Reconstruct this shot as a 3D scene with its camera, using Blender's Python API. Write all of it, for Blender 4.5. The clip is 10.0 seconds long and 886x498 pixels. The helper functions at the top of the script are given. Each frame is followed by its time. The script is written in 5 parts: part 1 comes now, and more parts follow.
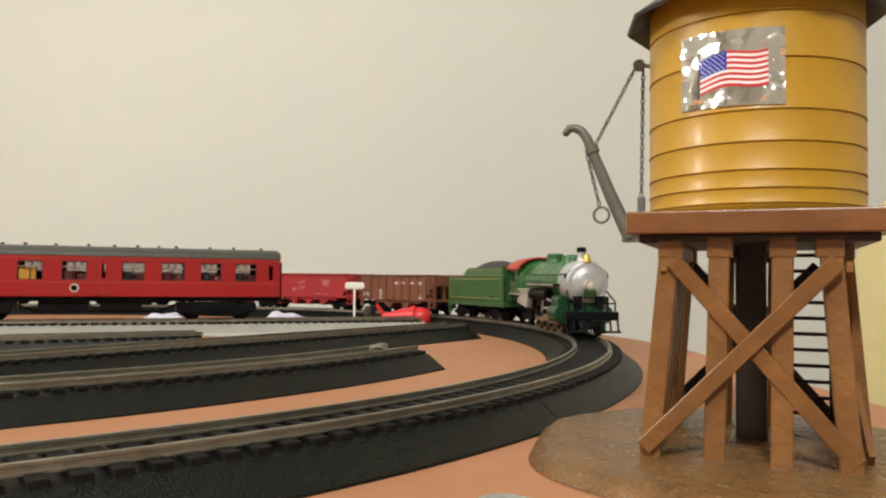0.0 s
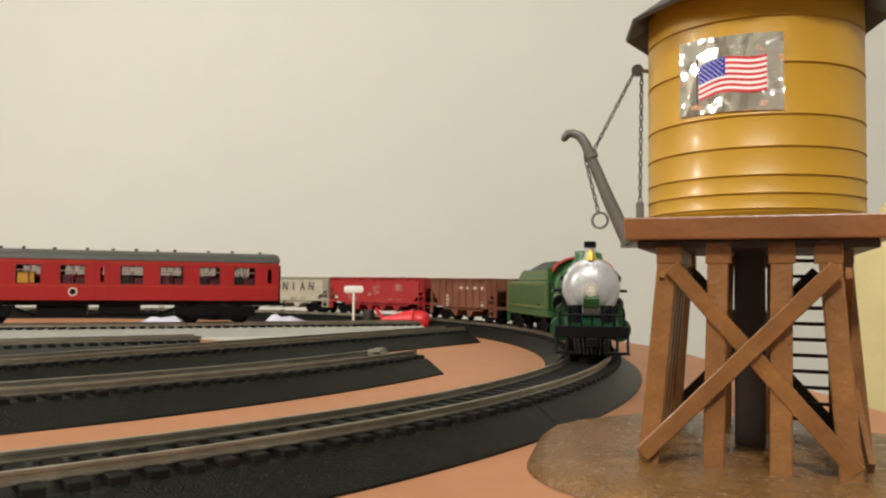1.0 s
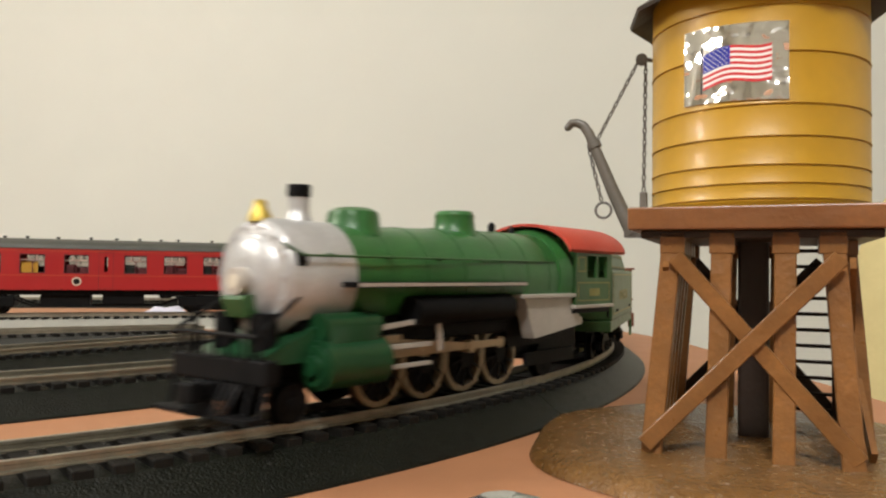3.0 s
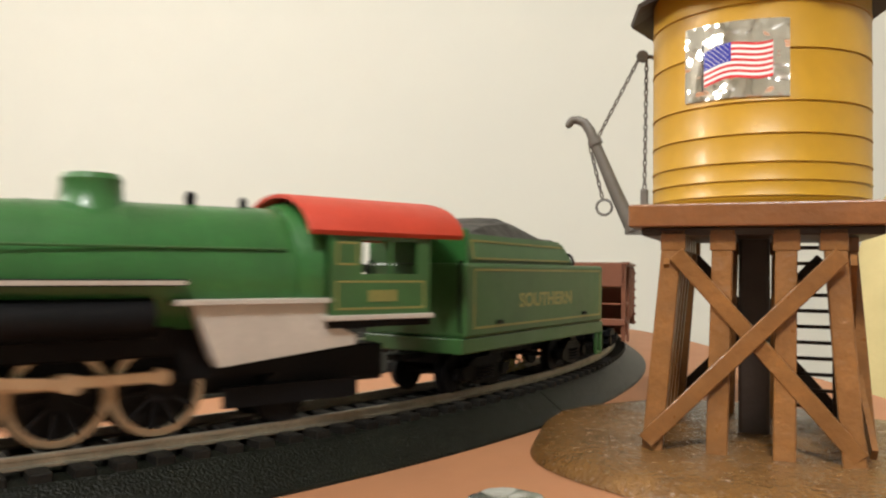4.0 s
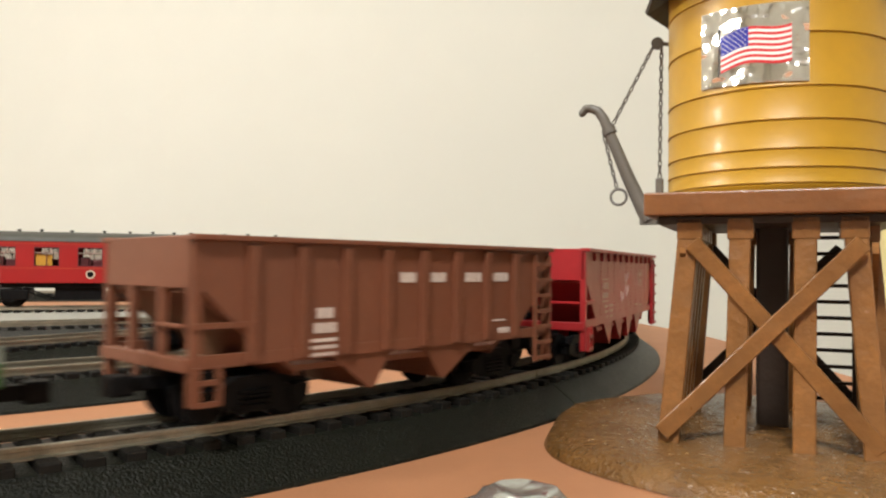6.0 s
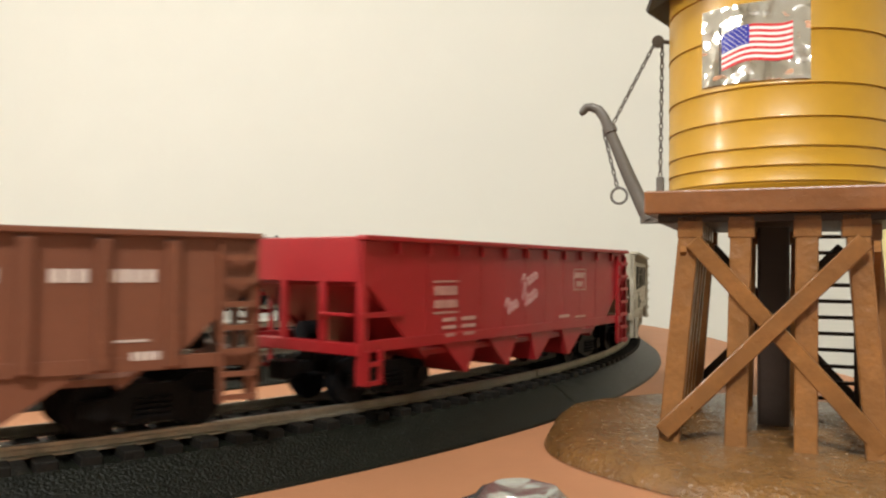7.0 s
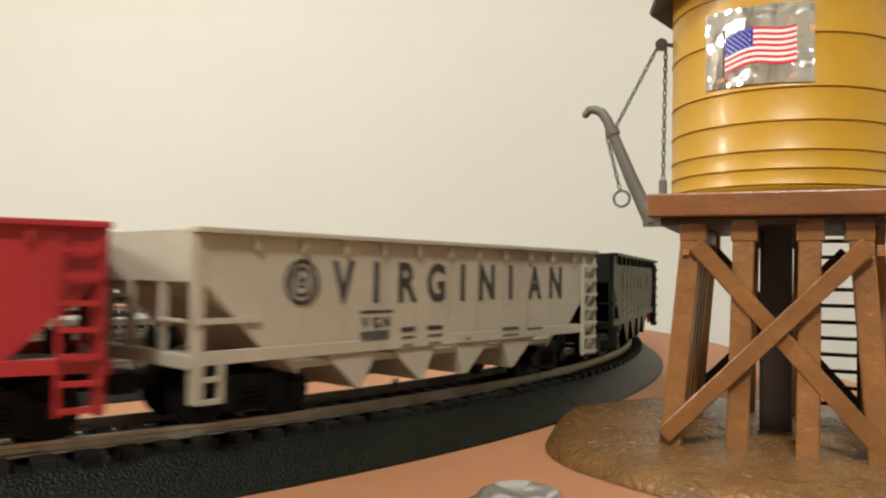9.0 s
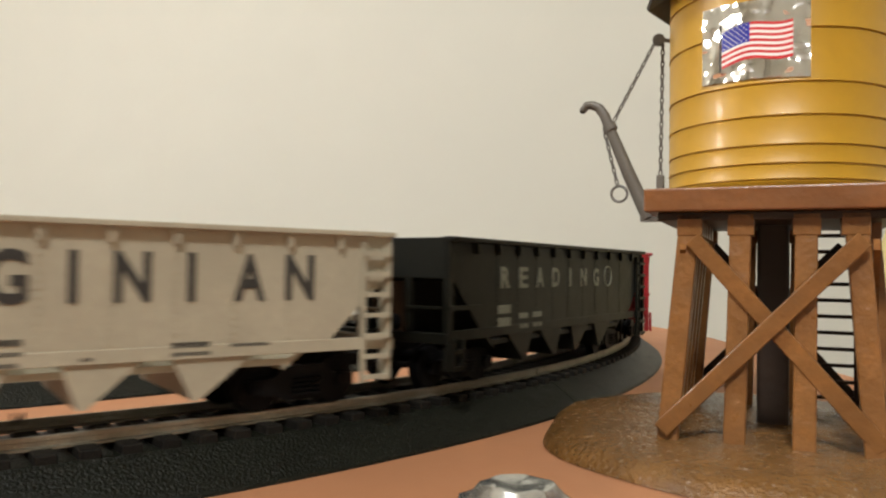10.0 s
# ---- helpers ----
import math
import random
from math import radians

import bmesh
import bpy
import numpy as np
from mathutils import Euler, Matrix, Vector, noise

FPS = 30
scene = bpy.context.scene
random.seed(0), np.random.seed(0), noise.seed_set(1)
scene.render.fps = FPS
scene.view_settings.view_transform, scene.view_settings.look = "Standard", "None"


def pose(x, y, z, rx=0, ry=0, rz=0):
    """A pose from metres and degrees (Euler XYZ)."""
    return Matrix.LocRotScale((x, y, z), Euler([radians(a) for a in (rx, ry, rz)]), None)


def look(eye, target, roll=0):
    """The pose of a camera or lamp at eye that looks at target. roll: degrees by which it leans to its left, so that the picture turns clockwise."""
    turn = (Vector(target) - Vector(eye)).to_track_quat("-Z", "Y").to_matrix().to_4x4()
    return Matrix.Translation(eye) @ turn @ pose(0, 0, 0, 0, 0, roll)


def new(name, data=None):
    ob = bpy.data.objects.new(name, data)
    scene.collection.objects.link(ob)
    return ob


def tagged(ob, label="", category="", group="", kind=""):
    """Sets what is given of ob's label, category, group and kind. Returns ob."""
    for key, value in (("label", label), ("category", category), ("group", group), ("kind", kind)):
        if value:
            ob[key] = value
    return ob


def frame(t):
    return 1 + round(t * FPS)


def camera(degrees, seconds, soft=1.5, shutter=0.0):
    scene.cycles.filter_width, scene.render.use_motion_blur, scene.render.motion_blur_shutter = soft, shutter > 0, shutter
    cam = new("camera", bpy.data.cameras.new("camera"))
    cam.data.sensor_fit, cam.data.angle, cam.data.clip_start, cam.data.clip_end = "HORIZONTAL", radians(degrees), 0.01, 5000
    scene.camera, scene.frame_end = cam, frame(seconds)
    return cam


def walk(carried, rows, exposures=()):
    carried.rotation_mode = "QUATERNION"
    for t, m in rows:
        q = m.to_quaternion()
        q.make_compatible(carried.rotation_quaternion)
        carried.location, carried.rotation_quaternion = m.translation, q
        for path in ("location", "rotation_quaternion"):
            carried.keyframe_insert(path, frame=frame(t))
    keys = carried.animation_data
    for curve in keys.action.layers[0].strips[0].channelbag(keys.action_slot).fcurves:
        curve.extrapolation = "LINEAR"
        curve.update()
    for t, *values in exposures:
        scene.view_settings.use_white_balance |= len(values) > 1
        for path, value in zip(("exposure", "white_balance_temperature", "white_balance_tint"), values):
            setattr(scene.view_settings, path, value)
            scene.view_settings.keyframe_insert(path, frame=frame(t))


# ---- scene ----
# ---- camera ----
cam = camera(60.05, 10.0, soft=2.2, shutter=0.6)
# seconds, x, y, z in mm, yaw, pitch, roll in degrees
PATH = [
    (0.0, 0.00, 0.00, 44.28, 0.000, 2.311, 0.656),
    (0.5, 0.11, 0.03, 44.04, -0.042, 2.408, 0.676),
    (1.0, 0.40, 0.60, 45.08, -0.030, 2.514, 0.651),
    (1.5, 0.38, 0.93, 44.55, 0.030, 2.478, 0.698),
    (2.0, 0.50, 0.55, 44.68, 0.123, 2.325, 0.801),
    (2.5, 0.46, 0.82, 44.81, 0.152, 1.996, 0.756),
    (4.0, 0.38, 0.62, 45.10, 0.247, 1.535, 0.658),
    (4.5, 0.24, 0.55, 44.93, 0.239, 1.364, 0.590),
    (5.0, 0.09, 0.12, 44.45, 0.484, 1.387, 0.565),
    (6.5, 0.46, 4.03, 42.86, 1.231, 1.318, 0.524),
    (7.0, 0.73, 3.85, 42.60, 1.228, 1.459, 0.557),
    (7.5, 0.63, 4.12, 42.67, 1.284, 1.501, 0.607),
    (8.0, 0.26, 3.90, 43.20, 1.164, 1.220, 0.652),
    (8.5, 0.56, 4.53, 42.49, 1.240, 1.758, 0.955),
    (9.0, 0.91, 4.19, 42.07, 1.420, 1.737, 0.951),
    (9.5, 1.34, 3.95, 41.96, 1.491, 1.629, 0.748),
    (10.0, 1.44, 3.65, 41.73, 1.417, 1.504, 0.784),
]
def cam_pose(x, y, z, yaw, pitch, roll):
    a, p = radians(yaw), radians(pitch)
    eye = Vector((x, y, z)) / 1000
    return look(eye, eye + Vector((-math.sin(a) * math.cos(p), math.cos(a) * math.cos(p), math.sin(p))), roll)
walk(cam, [(t, cam_pose(*v)) for t, *v in PATH],
     exposures=[(0, -0.1), (2.7, -0.1), (3.5, 0.1), (4.2, 0.2), (5.0, 0.22), (6.5, 0.24), (7.5, 0.18), (8.5, 0.11), (9.0, 0.08), (9.4, -0.04), (10, -0.08)])

# ---- world and light ----
world = bpy.data.worlds.new("world")
scene.world = world
world.use_nodes = True
world.node_tree.nodes["Background"].inputs[0].default_value = (0.02, 0.018, 0.015, 1)
world.node_tree.nodes["Background"].inputs[1].default_value = 0.3


def area_lamp(name, eye, target, sx, sy, watts, colour):
    d = bpy.data.lights.new(name, "AREA")
    d.shape, d.size, d.size_y, d.energy, d.color = "RECTANGLE", sx, sy, watts, colour
    ob = new(name, d)
    ob.matrix_world = look(eye, target)
    return ob


area_lamp("floor_lamp_light", (-1.55, 0.10, 0.98), (0.0, 0.5, 0.1), 0.22, 0.36, 20, (1.0, 0.975, 0.92))
# Unseen fill lamp, added to brighten the back wall from the front.
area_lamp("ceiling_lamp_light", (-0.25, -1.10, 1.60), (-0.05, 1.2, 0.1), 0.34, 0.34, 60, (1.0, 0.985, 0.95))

# ---- materials ----


def mat(name, colour, rough=0.5, metal=0.0, vary=0.12, scale=60.0, bump=0.15, bump_scale=900.0, coat=0.0, glint_speck=0.0, rand=0.0, spec=0.5, depth=0.0005):
    m = bpy.data.materials.new(name)
    m.use_nodes = True
    nt = m.node_tree
    b = nt.nodes["Principled BSDF"]
    co = nt.nodes.new("ShaderNodeTexCoord").outputs["Object"]

    def noise_at(s, detail=4.0):
        n = nt.nodes.new("ShaderNodeTexNoise")
        n.inputs["Scale"].default_value, n.inputs["Detail"].default_value = s, detail
        nt.links.new(co, n.inputs["Vector"])
        return n.outputs["Fac"]

    def mixed(fac, a, c, blend="MIX"):
        x = nt.nodes.new("ShaderNodeMix")
        x.data_type, x.blend_type = "RGBA", blend
        for sock, v in ((x.inputs[0], fac), (x.inputs[6], a), (x.inputs[7], c)):
            if hasattr(v, "is_linked"):
                nt.links.new(v, sock)
            else:
                sock.default_value = v
        return x.outputs[2]

    def ramp(fac, lo, hi):
        r = nt.nodes.new("ShaderNodeMapRange")
        r.inputs[1].default_value, r.inputs[2].default_value = lo, hi
        nt.links.new(fac, r.inputs[0])
        return r.outputs[0]

    dark = tuple(c * (1 - vary) for c in colour) + (1,)
    light = tuple(min(1, c * (1 + vary)) for c in colour) + (1,)
    col = mixed(ramp(noise_at(scale), 0.3, 0.7), dark, light)
    fine = ramp(noise_at(scale * 9, 6.0), 0.35, 0.65)
    col = mixed(fine, col, mixed(0.5, col, tuple(c * (1 - vary * 0.9) for c in colour) + (1,)))
    # Paler specks mixed into the base colour stand in for small glints.
    if glint_speck:
        col = mixed(ramp(noise_at(bump_scale * 0.8, 2.0), 0.66, 0.74), col, tuple(min(1, c + glint_speck) for c in colour) + (1,))
    if rand:
        info = nt.nodes.new("ShaderNodeObjectInfo")
        col = mixed(ramp(info.outputs["Random"], 0, 1), mixed(1.0, col, (1 - rand,) * 3 + (1,), "MULTIPLY"), col)
    nt.links.new(col, b.inputs["Base Color"])
    rr = nt.nodes.new("ShaderNodeMapRange")
    rr.inputs[3].default_value, rr.inputs[4].default_value = max(0.03, rough - 0.08), min(1, rough + 0.1)
    nt.links.new(noise_at(scale * 3), rr.inputs[0])
    nt.links.new(rr.outputs[0], b.inputs["Roughness"])
    b.inputs["Metallic"].default_value = metal
    b.inputs["Coat Weight"].default_value = coat
    b.inputs["Specular IOR Level"].default_value = spec
    if bump:
        bn = nt.nodes.new("ShaderNodeBump")
        bn.inputs["Strength"].default_value, bn.inputs["Distance"].default_value = bump, depth
        nt.links.new(noise_at(bump_scale, 3.0), bn.inputs["Height"])
        nt.links.new(bn.outputs[0], b.inputs["Normal"])
    return m


def glass_mat(name, tint):
    m = bpy.data.materials.new(name)
    m.use_nodes = True
    b = m.node_tree.nodes["Principled BSDF"]
    b.inputs["Base Color"].default_value = tint
    b.inputs["Roughness"].default_value, b.inputs["Transmission Weight"].default_value = 0.06, 1.0
    b.inputs["IOR"].default_value = 1.08
    return m


def lamp_mat(name, colour, strength):
    m = bpy.data.materials.new(name)
    m.use_nodes = True
    b = m.node_tree.nodes["Principled BSDF"]
    b.inputs["Emission Color"].default_value, b.inputs["Emission Strength"].default_value = colour, strength
    return m


WALL = mat("wall_paint", (0.745, 0.74, 0.672), 0.85, vary=0.025, scale=1.2, bump=0.08, bump_scale=140)
CEIL = mat("ceiling_paint", (0.8, 0.78, 0.72), 0.9, vary=0.03, scale=2)
FLOOR = mat("floor_wood", (0.22, 0.13, 0.07), 0.5, vary=0.2, scale=6)
TABLE = mat("terracotta_board", (0.375, 0.17, 0.08), 0.62, vary=0.07, scale=22, bump=0.12, bump_scale=700)
GREY_CARD = mat("grey_card", (0.47, 0.46, 0.40), 0.8, vary=0.06, scale=25)
ROADBED = mat("black_roadbed_plastic", (0.0058, 0.0068, 0.0043), 0.38, vary=0.25, scale=80, bump=0.6, bump_scale=1700, glint_speck=0.05, spec=0.18, depth=0.0009)
ROADBED_LIGHT = mat("light_grey_roadbed_plastic", (0.36, 0.355, 0.31), 0.6, vary=0.08, scale=80, bump=0.6, bump_scale=1500)
ROADBED_GREY = mat("grey_roadbed_plastic", (0.03, 0.03, 0.026), 0.6, vary=0.2, scale=80, bump=0.8, bump_scale=1500, glint_speck=0.05, spec=0.3)
TIE = mat("black_tie_plastic", (0.008, 0.0078, 0.007), 0.6, vary=0.3, scale=200, bump=0.4, bump_scale=2500, rand=0.3, spec=0.14)
TIE_BROWN = mat("brown_tie_plastic", (0.011, 0.0098, 0.008), 0.6, vary=0.3, scale=200, bump=0.4, bump_scale=2500, rand=0.35, spec=0.14)
RAIL = mat("steel_rail", (0.34, 0.315, 0.255), 0.42, metal=0.9, vary=0.2, scale=120, bump=0.1)
TANK = mat("mustard_plastic", (0.43, 0.238, 0.012), 0.42, vary=0.07, scale=40, bump=0.22, bump_scale=160, coat=0.08)
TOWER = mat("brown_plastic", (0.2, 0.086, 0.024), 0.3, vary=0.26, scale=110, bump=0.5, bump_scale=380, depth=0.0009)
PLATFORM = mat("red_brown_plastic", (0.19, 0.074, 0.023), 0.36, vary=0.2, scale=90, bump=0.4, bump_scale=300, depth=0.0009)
# Trestle's brown darkened for the shade inside it; also the barrel's own colour.
TOWER_SHADE_AND_BARREL = mat("shaded_tower_and_barrel_brown", (0.018, 0.009, 0.005), 0.45, vary=0.2, scale=110, bump=0.3, bump_scale=480)
BASE = mat("brown_earth_plastic", (0.16, 0.078, 0.022), 0.24, vary=0.26, scale=150, bump=1.0, bump_scale=800, glint_speck=0.12, depth=0.0009)
ROOF_GREY = mat("dark_grey_plastic", (0.05, 0.045, 0.04), 0.55, vary=0.15, scale=100)
SPOUT = mat("grey_plastic", (0.115, 0.105, 0.09), 0.42, vary=0.15, scale=140)
FOIL = mat("silver_foil", (0.95, 0.95, 0.94), 0.13, metal=1.0, vary=0.03, scale=60, bump=1.0, bump_scale=62, depth=0.0065)
CAP_FOIL = mat("dull_silver_foil", (0.62, 0.64, 0.62), 0.22, metal=0.9, vary=0.15, scale=200, bump=0.3, bump_scale=300)
FLAG_RED = mat("flag_red_ink", (0.55, 0.03, 0.035), 0.35, vary=0.05)
FLAG_WHITE = mat("flag_white_ink", (0.78, 0.76, 0.75), 0.35, vary=0.03)
FLAG_BLUE = mat("flag_blue_ink", (0.02, 0.03, 0.32), 0.35, vary=0.08)
GREEN = mat("green_enamel", (0.024, 0.115, 0.026), 0.34, vary=0.2, scale=90, bump=0.18, coat=0.15)
GREEN_DULL = mat("dull_green_enamel", (0.03, 0.092, 0.024), 0.38, vary=0.14, scale=90, bump=0.12)
# Darker copy of the green, for shade at the engine's lower front.
GREEN_SHADED = mat("shaded_green_enamel", (0.008, 0.052, 0.018), 0.34, vary=0.2, scale=90, bump=0.15)
GOLD = mat("faded_gold_paint", (0.23, 0.2, 0.055), 0.45, vary=0.2)
BRASS = mat("brass", (0.5, 0.37, 0.07), 0.4, metal=0.6, vary=0.2)
SILVER = mat("silver_paint", (0.5, 0.5, 0.5), 0.38, metal=0.45, vary=0.14, scale=120, bump=0.25)
SILVER_DULL = mat("dull_silver_paint", (0.48, 0.44, 0.39), 0.5, metal=0.3, vary=0.12, scale=120)
BLACK = mat("black_plastic", (0.0035, 0.0035, 0.004), 0.55, vary=0.25, scale=150, bump=0.2, spec=0.14)
STEEL = mat("worn_wheel_steel", (0.35, 0.28, 0.19), 0.38, metal=0.8, vary=0.15, scale=200)
ROD = mat("tarnished_rod", (0.5, 0.38, 0.25), 0.35, metal=0.75, vary=0.12, scale=200)
CAB_RED = mat("red_cab_roof", (0.43, 0.042, 0.02), 0.5, vary=0.1, scale=90)
COAL = mat("coal", (0.03, 0.028, 0.026), 0.5, vary=0.4, scale=300, bump=1.0, bump_scale=600)
H_BROWN = mat("oxide_brown_plastic", (0.165, 0.058, 0.029), 0.48, vary=0.1, scale=60, bump=0.12)
H_RED = mat("bright_red_plastic", (0.30, 0.013, 0.016), 0.4, vary=0.1, scale=60, bump=0.1)
H_GREY = mat("warm_grey_plastic", (0.375, 0.345, 0.26), 0.5, vary=0.11, scale=60, bump=0.12)
H_BLACK = mat("olive_black_plastic", (0.0055, 0.006, 0.0042), 0.42, vary=0.18, scale=60, bump=0.12, spec=0.22)
LETTER_WHITE = mat("white_lettering", (0.62, 0.55, 0.50), 0.6, vary=0.1, scale=400)
LETTER_DIM = mat("worn_white_lettering", (0.42, 0.24, 0.2), 0.6, vary=0.2, scale=400)
SCRIPT = mat("pale_pink_lettering", (0.52, 0.33, 0.30), 0.6, vary=0.15, scale=400)
LINING = mat("orange_lining", (0.5, 0.10, 0.035), 0.4, vary=0.08)
LETTER_BLACK = mat("black_lettering", (0.03, 0.028, 0.025), 0.6, vary=0.1, scale=400)
LETTER_GREY = mat("grey_lettering", (0.17, 0.175, 0.13), 0.6, vary=0.1, scale=400)
COACH_RED = mat("crimson_enamel", (0.36, 0.011, 0.013), 0.36, vary=0.06, scale=40, coat=0.1)
COACH_ROOF = mat("grey_roof_plastic", (0.055, 0.056, 0.046), 0.55, vary=0.12, scale=40)
CREAM = mat("cream_plastic", (0.62, 0.56, 0.45), 0.5, vary=0.05)
YELLOW = mat("yellow_plastic", (0.75, 0.42, 0.05), 0.5, vary=0.06)
MAROON = mat("maroon_seat_plastic", (0.12, 0.02, 0.025), 0.6, vary=0.15)
GLASS = glass_mat("clear_window_plastic", (0.66, 0.62, 0.6, 1))
WHITE_PL = mat("white_plastic", (0.78, 0.74, 0.66), 0.5, vary=0.05)
TOY_RED = mat("coral_red_plastic", (0.62, 0.03, 0.035), 0.35, vary=0.1, scale=120)
TISSUE = mat("white_tissue", (0.58, 0.58, 0.68), 0.8, vary=0.05, scale=60)
CUSHION = mat("mustard_fabric", (0.60, 0.50, 0.245), 0.9, vary=0.07, scale=25, bump=0.5, bump_scale=900)
DARK_WOOD = mat("dark_wood", (0.09, 0.05, 0.03), 0.5, vary=0.2, scale=15)
WINDOW_BAR = mat("dull_pink_window_bar", (0.36, 0.25, 0.21), 0.5, vary=0.08)
PLASTER = mat("beige_plaster", (0.2, 0.18, 0.13), 0.85, vary=0.2, scale=300, bump=0.6, bump_scale=900)
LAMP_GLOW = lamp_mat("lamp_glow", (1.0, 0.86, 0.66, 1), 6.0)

# ---- mesh helpers: all lengths in mm ----


def part(name, bm, material, parent=None, label="", smooth=False, m=None):
    bmesh.ops.scale(bm, vec=(0.001,) * 3, verts=bm.verts)
    bmesh.ops.recalc_face_normals(bm, faces=bm.faces)
    me = bpy.data.meshes.new(name)
    bm.to_mesh(me)
    bm.free()
    me.materials.append(material)
    if smooth:
        me.shade_smooth()
        me.set_sharp_from_angle(angle=radians(38))
    ob = new(name, me)
    if parent:
        ob.parent = parent
    if m is not None:
        ob.matrix_local = m
    if label:
        tagged(ob, label)
    return ob


def mm(x, y, z, rx=0, ry=0, rz=0):
    return pose(x / 1000, y / 1000, z / 1000, rx, ry, rz)


def empty(name, m, label, category, group=""):
    e = new(name)
    e.empty_display_size = 0.01
    e.matrix_world = m
    return tagged(e, label, category, group)


def box(bm, x0, x1, y0, y1, z0, z1, bevel=0.0, m=None):
    g = bmesh.ops.create_cube(bm, size=1)
    v = g["verts"]
    bmesh.ops.scale(bm, vec=(x1 - x0, y1 - y0, z1 - z0), verts=v)
    bmesh.ops.translate(bm, vec=((x0 + x1) / 2, (y0 + y1) / 2, (z0 + z1) / 2), verts=v)
    if m is not None:
        bmesh.ops.transform(bm, matrix=m, verts=v)
    if bevel:
        edges = {e for q in v for e in q.link_edges}
        bmesh.ops.bevel(bm, geom=list(edges), offset=bevel, segments=2, affect="EDGES", profile=0.5)
    return bm


def rod(bm, a, b, r0, r1=None, seg=12):
    a, b = Vector(a), Vector(b)
    d = b - a
    m = Matrix.Translation((a + b) / 2) @ d.to_track_quat("Z", "Y").to_matrix().to_4x4()
    bmesh.ops.create_cone(bm, cap_ends=True, segments=seg, radius1=r0, radius2=r0 if r1 is None else r1, depth=d.length, matrix=m)
    return bm


def bar(bm, a, b, w, t, up=(0, 0, 1)):
    """A flat bar from a to b, w wide across 'up', t thick."""
    a, b = Vector(a), Vector(b)
    x = (b - a).normalized()
    z = Vector(up)
    y = z.cross(x).normalized()
    z = x.cross(y)
    m = Matrix((x, y, z)).transposed().to_4x4()
    L = (b - a).length
    return box(bm, -L / 2, L / 2, -t / 2, t / 2, -w / 2, w / 2, m=Matrix.Translation((a + b) / 2) @ m)


def lathe(bm, prof, seg=32, m=None):
    """Turns (radius, z) about z."""
    rings = []
    for r, z in prof:
        rings.append([bm.verts.new((max(r, 0.001) * math.cos(2 * math.pi * i / seg), max(r, 0.001) * math.sin(2 * math.pi * i / seg), z)) for i in range(seg)])
    for a, b in zip(rings, rings[1:]):
        for i in range(seg):
            bm.faces.new((a[i], a[(i + 1) % seg], b[(i + 1) % seg], b[i]))
    bm.faces.new(rings[0]), bm.faces.new(rings[-1])
    if m is not None:
        bmesh.ops.transform(bm, matrix=m, verts=[v for ring in rings for v in ring])
    return bm


def prism(bm, pts, y0, y1):
    """Extrudes an outline of (x, z) from y0 to y1."""
    a = [bm.verts.new((x, y0, z)) for x, z in pts]
    b = [bm.verts.new((x, y1, z)) for x, z in pts]
    n = len(pts)
    bm.faces.new(a), bm.faces.new(b[::-1])
    for i in range(n):
        bm.faces.new((a[i], b[i], b[(i + 1) % n], a[(i + 1) % n]))
    return bm


def sweep(bm, frames, prof, closed=True):
    """frames: (x, y, heading in degrees); prof: (offset to the left, z)."""
    rings = []
    for x, y, h in frames:
        nx, ny = -math.sin(radians(h)), math.cos(radians(h))
        rings.append([bm.verts.new((x + nx * o, y + ny * o, z)) for o, z in prof])
    k = len(prof)
    for a, b in zip(rings, rings[1:]):
        for i in range(k if closed else k - 1):
            bm.faces.new((a[i], a[(i + 1) % k], b[(i + 1) % k], b[i]))
    if closed:
        bm.faces.new(rings[0][::-1]), bm.faces.new(rings[-1])
    return bm


def tube(bm, pts, r, seg=8):
    for a, b in zip(pts, pts[1:]):
        rod(bm, a, b, r, seg=seg)
    return bm



def torus(bm, c, ring, r, seg=32, k=8):
    """A ring of radius 'ring' about the y axis through c."""
    rows = []
    for i in range(seg):
        a = 2 * math.pi * i / seg
        rows.append([bm.verts.new((c[0] + (ring + r * math.cos(b)) * math.cos(a), c[1] + r * math.sin(b), c[2] + (ring + r * math.cos(b)) * math.sin(a))) for b in [2 * math.pi * j / k for j in range(k)]])
    for i in range(seg):
        p, q = rows[i], rows[(i + 1) % seg]
        for j in range(k):
            bm.faces.new((p[j], p[(j + 1) % k], q[(j + 1) % k], q[j]))
    return bm


B = bmesh.new


def frame_ring(bm, x0, x1, z0, z1, t, y0, y1):
    """A rectangular frame t wide, as one piece."""
    rects = [[(x0, z0), (x1, z0), (x1, z1), (x0, z1)], [(x0 + t, z0 + t), (x1 - t, z0 + t), (x1 - t, z1 - t), (x0 + t, z1 - t)]]
    v = [[[bm.verts.new((x, y, z)) for x, z in r] for r in rects] for y in (y0, y1)]
    for i in range(4):
        j = (i + 1) % 4
        for k in (0, 1):
            bm.faces.new((v[k][0][i], v[k][0][j], v[k][1][j], v[k][1][i]))
            bm.faces.new((v[0][k][i], v[0][k][j], v[1][k][j], v[1][k][i]))
    return bm


def bars(name, rects, material, parent, y, label=""):
    """Lines of lettering too small to read, each a row of thin raised bars on the +y side: (x0, x1, z0, z1)."""
    for x0, x1, z0, z1 in rects:
        bm = B()
        n = max(1, round(abs(x1 - x0) / (abs(z1 - z0) * 0.9)))
        w = (x1 - x0) / n
        for i in range(n):
            box(bm, x0 + w * i, x0 + w * (i + 0.72), y - 0.03, y + 0.16, z0, z1)
        part(name, bm, material, parent, label)


